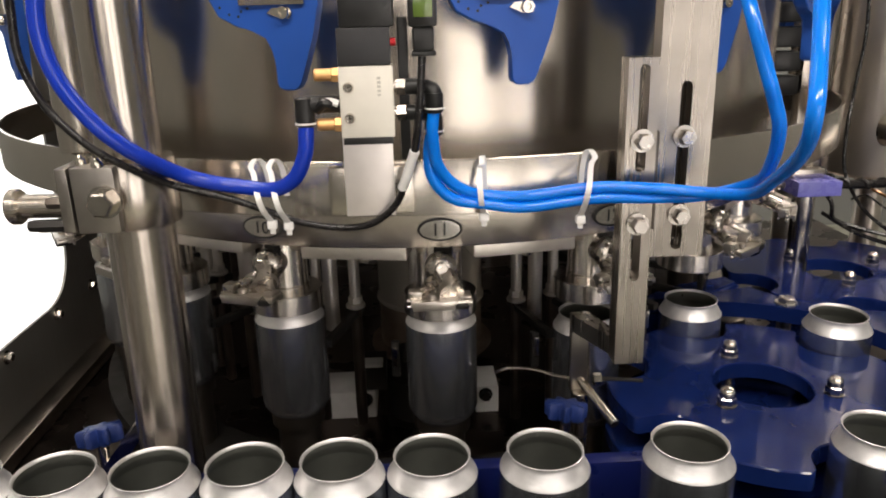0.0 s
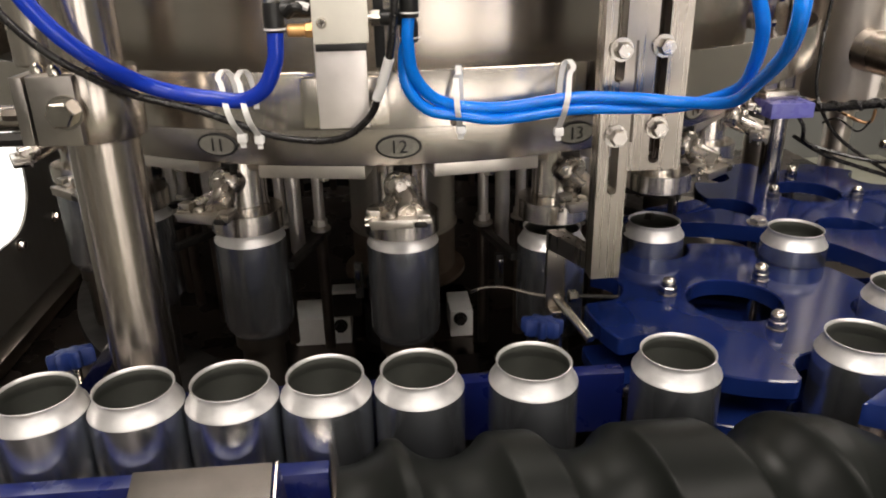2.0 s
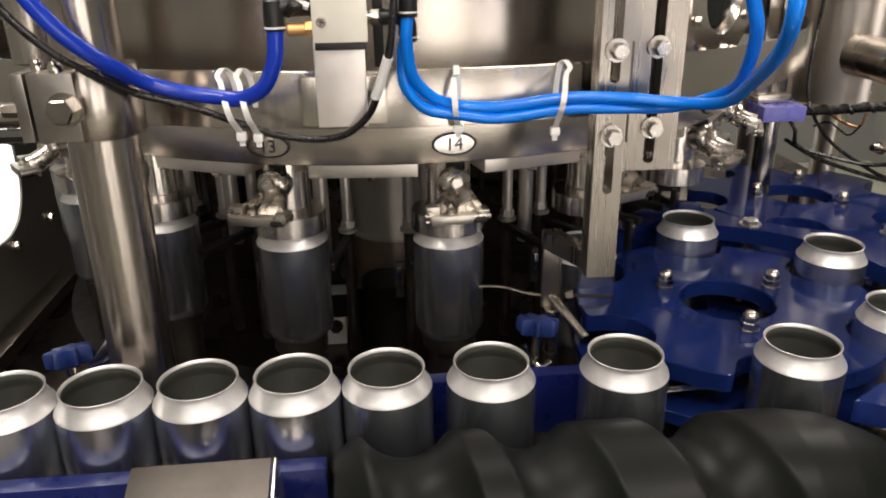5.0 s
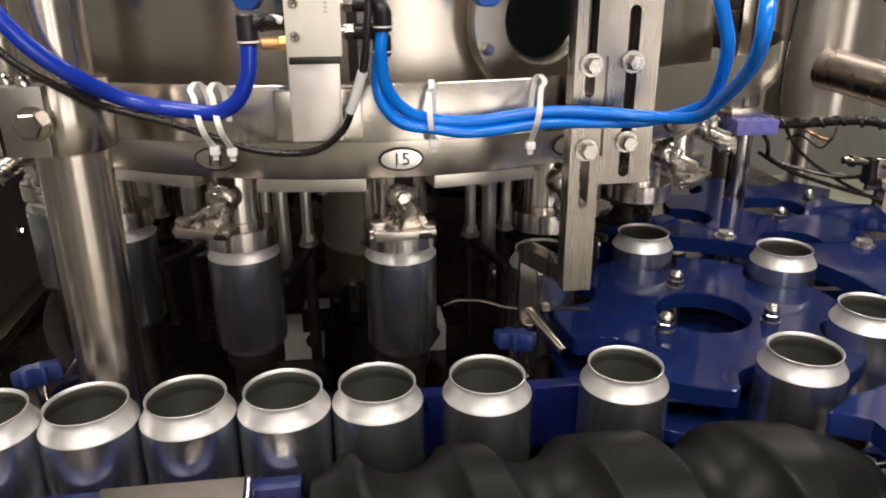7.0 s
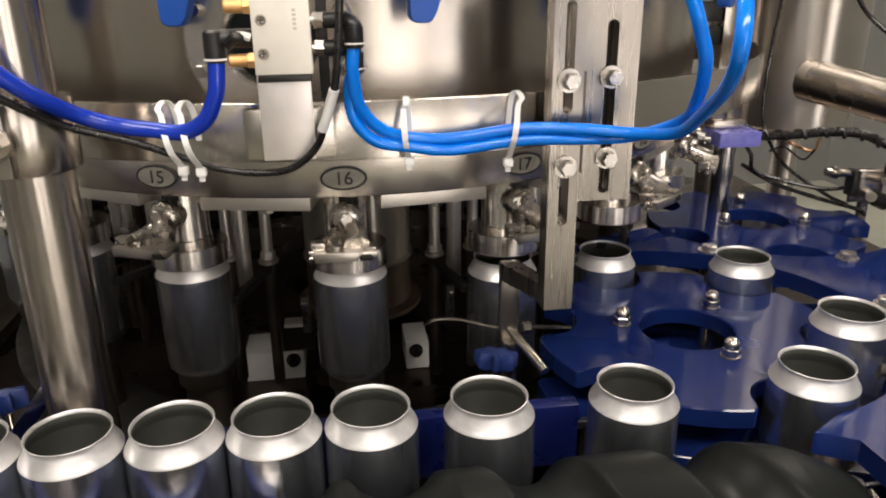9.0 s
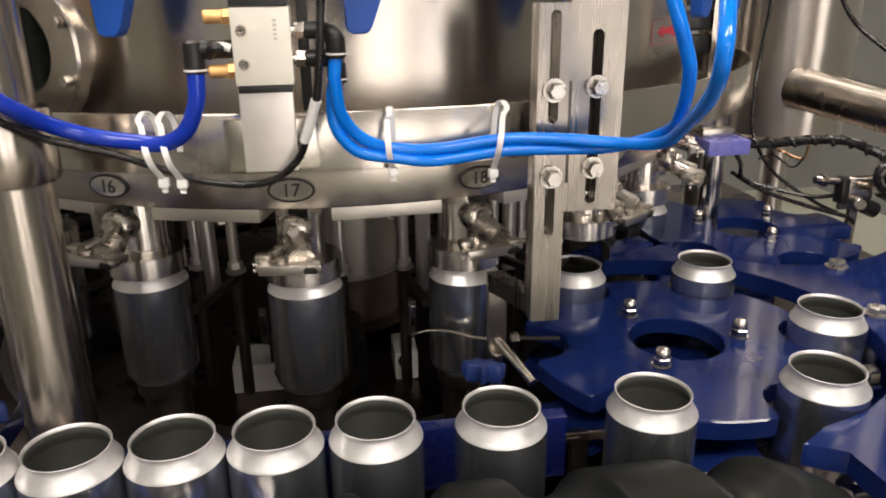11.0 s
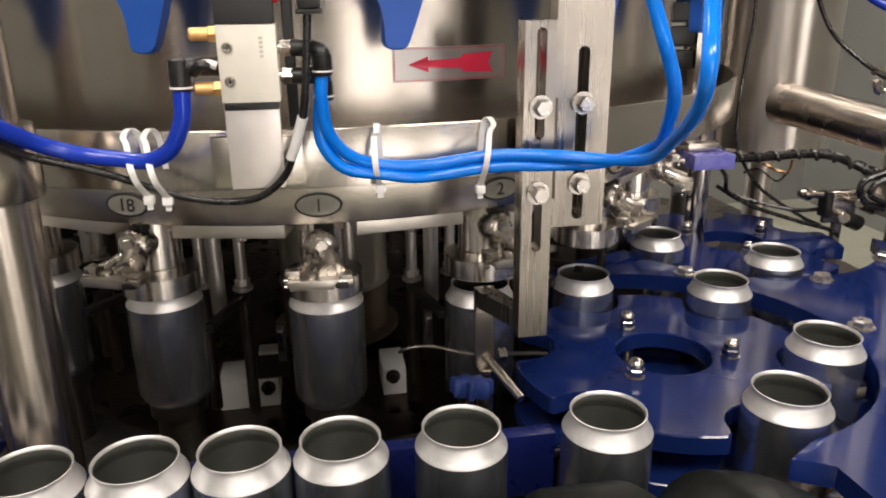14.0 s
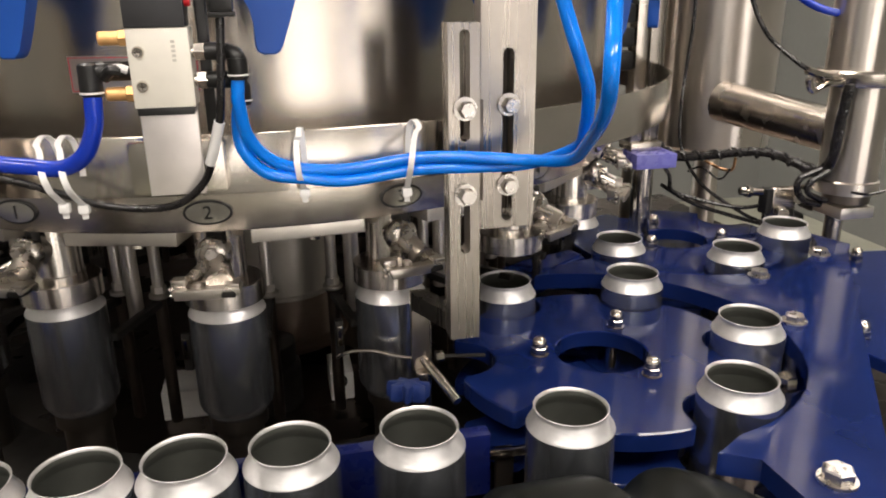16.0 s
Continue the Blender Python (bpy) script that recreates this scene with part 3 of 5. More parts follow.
rod(bm, (0, 0.058, -0.0525), (0, 0.058, -0.006), 0.006, 12)
HPIN_M = shared("hook_pin", bm, CHROME)

OUT = Matrix(((0, 0, 1, 0), (1, 0, 0, 0), (0, 1, 0, 0), (0, 0, 0, 1)))
for k in range(1, 19):
    m = turned(20 * k)
    head = new("filling_head", STEM_M)
    head.parent = carousel
    head.matrix_local = m @ Matrix.Translation((RH, 0, 0))
    for nm, me in (("collar", COLLAR_M), ("boss", BOSS_M), ("boss_bolt", BOLT_M), ("lever_arm", YOKE_M), ("lever", LEVER_M), ("catch", CATCH_M), ("clip", CLIP_M), ("keyway", SLOT_M)):
        part(nm, me, None, head)
    tag = part("number_tag", TAGRIM_M, None, carousel)
    tag.matrix_local = turned(20 * k, RL) @ Matrix.Translation((0, 0, 1.2405)) @ OUT
    part("tag_face", TAGFACE_M, None, tag)
    place(part("numeral", lettering(str(k), 0.0155), None, tag), (0, -0.0004, 0.0021))
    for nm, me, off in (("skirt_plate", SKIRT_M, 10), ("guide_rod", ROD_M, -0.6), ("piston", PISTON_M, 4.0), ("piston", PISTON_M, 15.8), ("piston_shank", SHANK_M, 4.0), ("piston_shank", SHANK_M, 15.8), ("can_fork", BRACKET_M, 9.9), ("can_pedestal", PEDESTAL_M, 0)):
        ob = part(nm, me, None, carousel)
        ob.matrix_local = turned(20 * k + off)
        if nm == "skirt_plate":
            part("skirt_bolt", SKIRTBOLT_M, None, ob)
        if nm == "can_fork":
            part("steel_pin", PIN_M, None, ob)
    hook = part("hook_plate", HOOK_M, None, carousel, "blue moulded hook plate with a steel strip")
    hook.matrix_local = turned(20 * k + 7.4, 0.499) @ Matrix.Translation((0, 0, 1.3875)) @ OUT
    for nm, me in (("cover_strip", HSTRIP_M), ("locking_tab", HWASH_M), ("socket_bolt", HBOLT_M), ("drilled_holes", HHOLES_M), ("hook_pin", HPIN_M)):
        part(nm, me, None, hook)

# sight glass
port = part("sight_glass", lathe(bmesh.new(), [(0.031, 0.0), (0.049, 0.0), (0.049, 0.026), (0.062, 0.028), (0.064, 0.03), (0.064, 0.040), (0.062, 0.042), (0.036, 0.042), (0.034, 0.040), (0.031, 0.034)], 64, closed=True), BAND, carousel, "round steel sight glass flange")
port.matrix_local = turned(314.3, 0.435) @ Matrix.Translation((0, 0, 1.352)) @ OUT
part("glass", lathe(bmesh.new(), [(0, 0.030), (0.0335, 0.030), (0.0335, 0.034), (0, 0.034)], 40), GLASS, port)
for i in range(8):
    a = radians(45 * i + 22)
    b = bmesh.new()
    hexbolt(b, (0.056 * math.cos(a), 0.056 * math.sin(a), 0.042), (0.056 * math.cos(a), 0.056 * math.sin(a), 0.049), 0.005)
    part("bolt", b, CHROME, port)

# arrow sticker
def bent(bm, deg):
    """Lay a flat drawing, x along the drum and y up, on the drum's face."""
    for v in bm.verts:
        r, a = 0.4497 + v.co.z, radians(deg) + v.co.x / 0.4495
        v.co = Vector((r * math.cos(a), r * math.sin(a), 1.3485 + v.co.y))
    return bm


def strips(bm, x0, x1, y0, y1, z0, z1, n=12):
    for i in range(n):
        box(bm, x0 + (x1 - x0) * i / n, x0 + (x1 - x0) * (i + 1) / n, y0, y1, z0, z1)
    bmesh.ops.remove_doubles(bm, verts=bm.verts, dist=1e-6)
    return bm


sticker = part("arrow_sticker", bent(strips(bmesh.new(), -0.049, 0.049, -0.0135, 0.0135, 0, 0.0004), 34.45), FILM, carousel, "silver sticker with a red arrow")
bm = bmesh.new()
for y0, y1, x0, x1 in ((-0.0125, -0.0120, -0.048, 0.048), (0.0120, 0.0125, -0.048, 0.048)):
    strips(bm, x0, x1, y0, y1, 0.0005, 0.0008)
for x in (-0.048, 0.0475):
    box(bm, x, x + 0.0005, -0.0125, 0.0125, 0.0005, 0.0008)
part("border", bent(bm, 34.45), REDINK, sticker)
bm = bmesh.new()
prism(bm, [(-0.037, 0.0), (-0.020, 0.0062), (-0.020, 0.0028), (0.008, 0.0040), (0.0105, 0.0068), (0.037, 0.0082), (0.033, 0.0), (0.037, -0.0082), (0.0105, -0.0068), (0.008, -0.0040), (-0.020, -0.0028), (-0.020, -0.0062)], 0.0006, 0.001)
part("arrow", bent(bm, 34.45), REDINK, sticker)

# ---- fixed hoop round the drum ----
hoop = thing("guard_hoop", "wide polished steel hoop round the drum", "machine hoop", (FX, FY, 0))
part("band", lathe(bmesh.new(), [(0.5215, 1.272), (0.5245, 1.272), (0.525, 1.2725), (0.525, 1.3130), (0.5245, 1.3138), (0.5215, 1.3138)], 180, closed=True), HOOPST, hoop)
for a in (75, 105):
    b = bmesh.new()
    x, y = 0.53 * math.cos(radians(a)), 0.53 * math.sin(radians(a))
    box(b, x - 0.01, x + 0.01, y - 0.005, y + 0.005, DECK_Z, 1.31, 0.002)
    part("stay", b, STEEL, hoop)

part("post", rod(bmesh.new(), (-0.2955, -0.432, 1.3138), (-0.2955, -0.432, 1.75), 0.0185, 32), STEEL, hoop)
# ---- uprights in front of the drum ----
mast = thing("slotted_mast", "wide slotted flat steel upright with hexagon bolts", "machine bracket")
b = bmesh.new()
slotted(b, 0.1945, 0.2365, 1.230, 1.75, 0.079, 0.097, [(0.2155, 1.2355, 1.365, 0.0043)])
part("upright", b, MATT, mast)
part("spacer", box(bmesh.new(), 0.206, 0.226, 0.0972, 0.104, 1.24, 1.75), DARK, mast)
part("cross_arm", box(bmesh.new(), 0.20, 0.23, 0.1042, 0.118, 1.70, 1.74, 0.002), STEEL, mast)
for z in (1.3245, 1.2640):
    b = bmesh.new()
    hexbolt(b, (0.2155, 0.079, z), (0.2155, 0.0675, z), 0.0062, 0.0084)
    part("bolt", b, BOLTS, mast)

bar = thing("slotted_bar", "narrow slotted steel bar with an angled arm", "machine bracket")
b = bmesh.new()
slotted(b, 0.1665, 0.1895, 1.1465, 1.3835, 0.0625, 0.0815, [(0.1785, 1.2165, 1.2705, 0.0037), (0.1785, 1.3015, 1.379, 0.0037)])
part("upright", b, MATT, bar)
for z in (1.3250, 1.2625):
    b = bmesh.new()
    hexbolt(b, (0.1785, 0.0625, z), (0.1785, 0.0515, z), 0.0062, 0.0084)
    part("bolt", b, BOLTS, bar)
part("tie_block", box(bmesh.new(), 0.1897, 0.1943, 0.070, 0.080, 1.255, 1.33, 0.0008), DARK, bar)
b = bmesh.new()
prism(b, [(0.1662, 0.0820), (0.1800, 0.0820), (0.1640, 0.1275), (0.1465, 0.1275)], 1.1470, 1.1625)
part("arm", b, MATT, bar)
part("leg", box(bmesh.new(), 0.1465, 0.1640, 0.1280, 0.1365, 1.088, 1.1620, 0.001), MATT, bar)
b = bmesh.new()
rod(b, (0.1560, 0.1300, 1.0985), (0.1760, 0.0825, 1.0795), 0.0043, 16)
part("clamp_rod", b, CHROME, bar)
b = bmesh.new()
hexbolt(b, (0.164, 0.123, 1.102), (0.1735, 0.123, 1.102), 0.0055)
part("nut", b, CHROME, bar)
b = bmesh.new()
hose(b, [(0.150, 0.131, 1.099), (0.135, 0.14, 1.0985), (0.115, 0.15, 1.101), (0.097, 0.157, 1.0995), (0.088, 0.16, 1.096), (0.083, 0.163, 1.092)], 0.0016, 8)
part("guide_wire", b, CHROME, bar)
b = bmesh.new()
hose(b, [(0.1735, 0.123, 1.102), (0.19, 0.121, 1.1015), (0.21, 0.12, 1.1)], 0.0018, 8)
part("pin", b, BLACKST, bar)
part("post", rod(bmesh.new(), (0.155, 0.123, DECK_Z), (0.155, 0.123, 1.09), 0.007), STEEL, bar)

# ---- column with clamp ----
column = thing("support_column", "thick polished steel column with a clamp collar", "machine column")
CXX, CYY = -0.1865, 0.0625
part("upper_tube", rod(bmesh.new(), (CXX, CYY, 1.3255), (CXX + 0.002, CYY, 1.78), 0.0222, 48), TUBE, column)
part("lower_tube", rod(bmesh.new(), (CXX - 0.0025, CYY, DECK_Z), (CXX, CYY, 1.279), 0.0238, 48), TUBE, column)
part("collar", lathe(bmesh.new(), [(0.0, 1.2785), (0.0290, 1.2785), (0.0300, 1.2800), (0.0300, 1.3240), (0.0290, 1.3255), (0.0, 1.3255)], 48, Matrix.Translation((CXX, CYY, 0))), TUBE, column)
part("clamp_jaw", box(bmesh.new(), -0.2145, -0.1860, 0.0255, 0.0620, 1.2800, 1.3250, 0.0015), CLAMPST, column)
part("clamp_jaw", box(bmesh.new(), -0.2250, -0.2170, 0.0275, 0.0700, 1.2805, 1.3245, 0.0012), CLAMPST, column)
b = bmesh.new()
hexbolt(b, (-0.1935, 0.0255, 1.3020), (-0.1935, 0.0130, 1.3020), 0.0088, 0.0112)
part("bolt", b, CHROME, column)
for z, x1, y1 in ((1.2945, -0.262, 0.052), (1.2785, -0.252, 0.05)):
    b = bmesh.new()
    rod(b, (-0.2225, 0.05, z), (x1, y1, z), 0.0085 if z > 1.29 else 0.003, 18)
    if z > 1.29:
        lathe(b, [(0, 0), (0.0115, 0), (0.0127, 0.0015), (0.0127, 0.006), (0.0115, 0.0075), (0, 0.0075)], 24, along((x1, y1, z), (x1 - 0.02, y1, z)))
    part("side_rod", b, STEEL, column)
    c = bmesh.new()
    hexbolt(c, (-0.2235, 0.043, z + 0.004), (-0.2400 if z > 1.29 else -0.255, 0.043, z + 0.004), 0.0045)
    part("nut", c, BLACKST if z < 1.29 else DARK, column)
for x, y, z in ((-0.211, 0.04, 1.325), (-0.196, 0.0285, 1.325)):
    b = bmesh.new()
    lathe(b, [(0, 0), (0.0045, 0), (0.0045, 0.004), (0.003, 0.0065), (0, 0.007)], 14, Matrix.Translation((x, y, z)))
    part("set_screw", b, CHROME, column)

# ---- solenoid valve on its bracket ----
valve = thing("solenoid_valve", "cream solenoid valve block with black coil and brass fittings", "pneumatic valve")
part("bracket", box(bmesh.new(), -0.0365, -0.0015, 0.0545, 0.0605, 1.278, 1.337, 0.0008), MOUNTST, valve)
for x in (-0.0405, 0.0025):
    b = bmesh.new()
    lathe(b, [(0, 0), (0.003, 0), (0.0028, 0.003), (0, 0.0035)], 14, along((x, 0.066, 1.2835), (x, 0.06, 1.2835)))
    part("small_screw", b, CHROME, valve)
part("mount_plate", box(bmesh.new(), -0.049, 0.012, 0.0606, 0.072, 1.277, 1.3125, 0.002), HOOPST, valve)
part("body", box(bmesh.new(), -0.0345, 0.0010, 0.0300, 0.0540, 1.3385, 1.3852, 0.0008), BLOCK, valve)
part("seal", box(bmesh.new(), -0.0335, -0.0005, 0.0305, 0.0540, 1.3338, 1.3384, 0.0006), BLACK, valve)
part("coil", box(bmesh.new(), -0.0345, 0.0000, 0.0290, 0.0545, 1.3853, 1.4090, 0.001), CHARCOAL, valve)
part("coil_cap", box(bmesh.new(), -0.0325, 0.0030, 0.0295, 0.0540, 1.4091, 1.445, 0.002), BLACK, valve)
part("manual_button", rod(bmesh.new(), (0.0, 0.0375, 1.3995), (0.0035, 0.0375, 1.3995), 0.0026, 12), RED, valve)
for z in (1.3715, 1.3515):
    b = bmesh.new()
    lathe(b, [(0, 0.0014), (0.001, 0.0016), (0.0028, 0.0016), (0.0034, 0.0008), (0.0036, 0)], 20, along((-0.0285, 0.030, z), (-0.0285, 0.02, z)))
    s = part("screw", b, CHROME, valve)
    c = bmesh.new()
    box(c, -0.0306, -0.0264, 0.0282, 0.0288, z - 0.0004, z + 0.0004)
    box(c, -0.0289, -0.0281, 0.0282, 0.0288, z - 0.0021, z + 0.0021)
    part("cross_slot", c, DARK, s, smooth=0)
for z, x1 in ((1.3795, -0.0525), (1.3470, -0.0525)):
    b = bmesh.new()
    lathe(b, [(0, 0), (0.0052, 0), (0.0052, 0.0045), (0.0045, 0.005), (0.0045, 0.005)], 6, along((-0.0345, 0.038, z), (-0.06, 0.038, z)))
    s = part("silencer", b, BRASS, valve, "brass exhaust silencer")
    part("cap", lathe(bmesh.new(), [(0, 0.005), (0.0041, 0.005), (0.0041, 0.0155), (0.0033, 0.0165), (0, 0.0165)], 18, along((-0.0345, 0.038, z), (-0.06, 0.038, z))), BRASS, s)
b = bmesh.new()
rod(b, (-0.0345, 0.038, 1.3605), (-0.058, 0.038, 1.3605), 0.0058, 18)
rod(b, (-0.0585, 0.038, 1.3655), (-0.0585, 0.036, 1.3455), 0.0068, 20, 0.0015)
hose(b, [(-0.050, 0.036, 1.357), (-0.045, 0.031, 1.3615), (-0.041, 0.0325, 1.3605)], 0.0035, 10)
elbow = part("elbow_fitting", b, BLACK, valve, "black push-in elbow fitting")
part("release_collar", lathe(bmesh.new(), [(0.0055, 0), (0.0071, 0), (0.0071, 0.0012), (0.0055, 0.0012)], 20, Matrix.Translation((-0.0585, 0.0362, 1.3478)), closed=True), NYLON, elbow)
b = bmesh.new()
hose(b, [(-0.036, 0.033, 1.361), (-0.040, 0.0325, 1.3625), (-0.044, 0.032, 1.3625)], 0.0026, 8)
part("sealing_tape", b, NYLON, elbow)
for z, zz in ((1.3705, 1.3755), (1.3535, 1.3575)):
    b = bmesh.new()
    lathe(b, [(0, 0), (0.0036, 0), (0.0036, 0.002), (0, 0.002)], 16, along((0.001, 0.038, z), (0.02, 0.038, z)))
    lathe(b, [(0, 0.002), (0.0058, 0.002), (0.0058, 0.008), (0, 0.008)], 6, along((0.001, 0.038, z), (0.02, 0.038, z)))
    part("port_nut", b, CHROME, valve)
    b = bmesh.new()
    yy = 0.032 if z > 1.36 else 0.045
    hose(b, [(0.009, 0.038, z), (0.018, 0.037, z), (0.0235, (0.038 + yy) / 2, z - 0.001), (0.0275, yy, z - 0.004), (0.0275, yy, z - 0.015)], 0.0054, 14)
    lathe(b, [(0, 0), (0.0062, 0), (0.0062, 0.012), (0.0055, 0.013), (0, 0.013)], 18, along((0.0275, yy, z - 0.004), (0.0275, yy, z - 0.03)))
    e = part("elbow_fitting", b, BLACK, valve)
    part("release_collar", lathe(bmesh.new(), [(0.005, 0), (0.0065, 0), (0.0065, 0.001), (0.005, 0.001)], 18, Matrix.Translation((0.0275, yy, z - 0.0145)), closed=True), NYLON, e)
b = bmesh.new()
box(b, 0.012, 0.0305, 0.0215, 0.045, 1.4085, 1.45, 0.002)
box(b, 0.0145, 0.0285, 0.0235, 0.037, 1.3935, 1.4085, 0.002)
box(b, 0.0135, 0.0295, 0.0225, 0.038, 1.3905, 1.3935, 0.001)
plug = part("plug", b, BLACK, valve)
part("plug_window", box(bmesh.new(), 0.0155, 0.0275, 0.0205, 0.0214, 1.4145, 1.4290, 0.0002), material("tinted_green_window", (0.10, 0.16, 0.03), 0.15, 0, coat=0.4), plug)
part("back_plate", box(bmesh.new(), 0.0045, 0.0115, 0.046, 0.054, 1.32, 1.415, 0.001), BLACK, valve)
b = bmesh.new()
for i, w in enumerate((0.0016, 0.0016, 0.0016, 0.0016, 0.0016)):
    box(b, -0.0095, -0.0072, 0.0296, 0.0299, 1.3655 + i * 0.0027, 1.3655 + i * 0.0027 + w)
part("stamped_marks", b, STAMP, valve, smooth=0)

# ---- hoses and cables ----
DARKHOSE = [(-0.0585, 0.0360, 1.350), (-0.059, 0.036, 1.340), (-0.061, 0.037, 1.327), (-0.07, 0.042, 1.31), (-0.086, 0.05, 1.301), (-0.105, 0.055, 1.302), (-0.128, 0.055, 1.306), (-0.15, 0.048, 1.315), (-0.167, 0.026, 1.332), (-0.182, 0.016, 1.348), (-0.195, 0.012, 1.366), (-0.204, 0.01, 1.384), (-0.209, 0.01, 1.402), (-0.21, 0.01, 1.417), (-0.208, 0.01, 1.433), (-0.202, 0.01, 1.467), (-0.19, 0.03, 1.55), (-0.17, 0.1, 1.62)]
CABLEPTS = [(-0.18, 0.1, 1.60), (-0.205, 0.03, 1.52), (-0.219, 0.01, 1.449), (-0.224, 0.01, 1.421), (-0.224, 0.01, 1.394), (-0.215, 0.012, 1.367), (-0.196, 0.015, 1.343), (-0.177, 0.024, 1.326), (-0.156, 0.042, 1.309), (-0.121, 0.055, 1.295), (-0.095, 0.058, 1.284), (-0.068, 0.06, 1.273), (-0.039, 0.058, 1.269), (-0.018, 0.053, 1.273), (-0.001, 0.046, 1.288), (0.007, 0.038, 1.308), (0.014, 0.03, 1.331), (0.018, 0.027, 1.362), (0.0205, 0.0285, 1.392)]
HOSEA = [(0.0275, 0.032, 1.358), (0.026, 0.033, 1.345), (0.026, 0.035, 1.338), (0.029, 0.042, 1.317), (0.041, 0.05, 1.3), (0.06, 0.055, 1.291), (0.093, 0.055, 1.2885), (0.141, 0.05, 1.2945), (0.181, 0.0405, 1.2945), (0.216, 0.035, 1.2915), (0.236, 0.006, 1.2965), (0.229, -0.04, 1.317), (0.214, -0.094, 1.343), (0.206, -0.115, 1.366), (0.213, -0.10, 1.392), (0.219, -0.085, 1.418), (0.229, -0.06, 1.452), (0.25, 0.02, 1.53), (0.27, 0.11, 1.60)]
HOSEB = [(0.0275, 0.045, 1.341), (0.024, 0.0455, 1.329), (0.025, 0.0465, 1.308), (0.039, 0.051, 1.29), (0.064, 0.054, 1.284), (0.093, 0.054, 1.2805), (0.141, 0.050, 1.2862), (0.181, 0.044, 1.2868), (0.219, 0.0455, 1.2865), (0.244, 0.018, 1.3015), (0.234, -0.022, 1.323), (0.226, -0.043, 1.347), (0.219, -0.048, 1.364), (0.212, -0.05, 1.38), (0.204, -0.035, 1.419), (0.208, 0.0, 1.452), (0.215, 0.05, 1.52), (0.225, 0.1, 1.60)]
tagged(part("air_hose", hose(bmesh.new(), DARKHOSE, 0.0054, 18), TUBEDARK), "royal blue plastic air hose hanging from the valve", "air hose", "air hoses")
tagged(part("air_hose", hose(bmesh.new(), HOSEA, 0.0042, 16), TUBELIGHT), "sky blue plastic air hose tied along the hoop", "air hose", "air hoses")
tagged(part("air_hose", hose(bmesh.new(), HOSEB, 0.0042, 16), TUBELIGHT), "sky blue plastic air hose tied along the hoop", "air hose", "air hoses")
wire = thing("valve_cable", "black cable of the valve with a white sleeve", "cable")
part("cable", hose(bmesh.new(), CABLEPTS, 0.0026, 12), CABLE, wire)
part("sleeve", hose(bmesh.new(), [(0.0135, 0.0305, 1.3285), (0.0105, 0.034, 1.319), (0.007, 0.038, 1.308), (0.004, 0.0415, 1.3005)], 0.0034, 12), NYLON, wire)


def tie(x, low, lean, front, lock_y, label):
    """A white strap from the back of the hoop over its edge, round the hose and down to its lock."""
    t = thing("cable_tie", label, "cable tie", group="cable ties")
    yb = FY - math.sqrt(0.525 ** 2 - (x - FX) ** 2)
    fx = 0.009 + (x - 0.009) * (front + 0.467) / (yb + 0.467)
    lx = 0.009 + (x - 0.009) * (lock_y + 0.467) / (yb + 0.467)
    b = bmesh.new()
    strap(b, [(x + lean * 1.2, yb - 0.0015, 1.288), (x + lean * 1.1, yb - 0.0025, 1.302), (x + lean * 0.7, yb - 0.003, 1.3125), (x, yb - 0.006, 1.3165), (x - lean * 0.5, yb - 0.014, 1.3125), ((x + fx) / 2 - lean * 0.7, (yb + front) / 2, 1.3085), (fx - lean * 0.5, front, 1.2985), (fx - lean * 0.1, front, 1.288), ((fx + lx) / 2 + lean * 0.5, (front + lock_y) / 2, (1.286 + low) / 2), (lx + lean, lock_y, low)], 0.0040, 0.0011)
    part("strap", b, NYLON, t)
    part("lock", box(bmesh.new(), lx + lean - 0.0034, lx + lean + 0.0034, lock_y - 0.004, lock_y + 0.002, low - 0.0045, low + 0.0015, 0.001), NYLON, t)
    part("tail", box(bmesh.new(), lx + lean - 0.0019, lx + lean + 0.0019, lock_y - 0.0015, lock_y - 0.0004, low - 0.0085, low - 0.0045), NYLON, t)


tie(-0.1035, 1.2745, 0.0060, 0.0475, 0.0600, "white nylon cable tie round the royal blue hose")
tie(-0.0900, 1.2735, 0.0055, 0.0430, 0.0590, "white nylon cable tie round the royal blue hose")
tie(0.0625, 1.2745, 0.0018, 0.0475, 0.0600, "white nylon cable tie round the sky blue hoses")
tie(0.1445, 1.2700, -0.0040, 0.0430, 0.0600, "white nylon cable tie round the sky blue hoses")

# ---- conveyor with rails ----
conveyor = thing("conveyor", "narrow slat conveyor under the row of cans", "conveyor")
part("frame", box(bmesh.new(), -1.3, 0.42, -0.05, 0.05, 0.945, 0.985, 0.003), DARK, conveyor)
for x in (-1.1, -0.5, 0.1):
    part("stand", box(bmesh.new(), x - 0.03, x + 0.03, -0.03, 0.03, 0.0 if x < -0.56 else DECK_Z, 0.945), DARK, conveyor)
SLAT_M = finish("slat", box(bmesh.new(), -0.0185, 0.0185, -0.0405, 0.0405, 0.985, 0.9975, 0.001), DARK)
for i in range(44):
    place(part("slat", SLAT_M, None, conveyor), (-1.27 + 0.0385 * i, 0, 0))
back_rail = thing("guide_rail", "dark blue plastic guide rail behind the cans", "guide rail", group="guide rails")
part("rail", box(bmesh.new(), -1.2, 0.192, 0.0375, 0.0515, 1.018, 1.0735, 0.0012), BLUEEDGE, back_rail)
for x in (-0.9, -0.45, -0.25, 0.13):
    part("stay", rod(bmesh.new(), (x, 0.045, DECK_Z if x > -0.56 else 0.945), (x, 0.045, 1.018), 0.006), CHROME, back_rail)
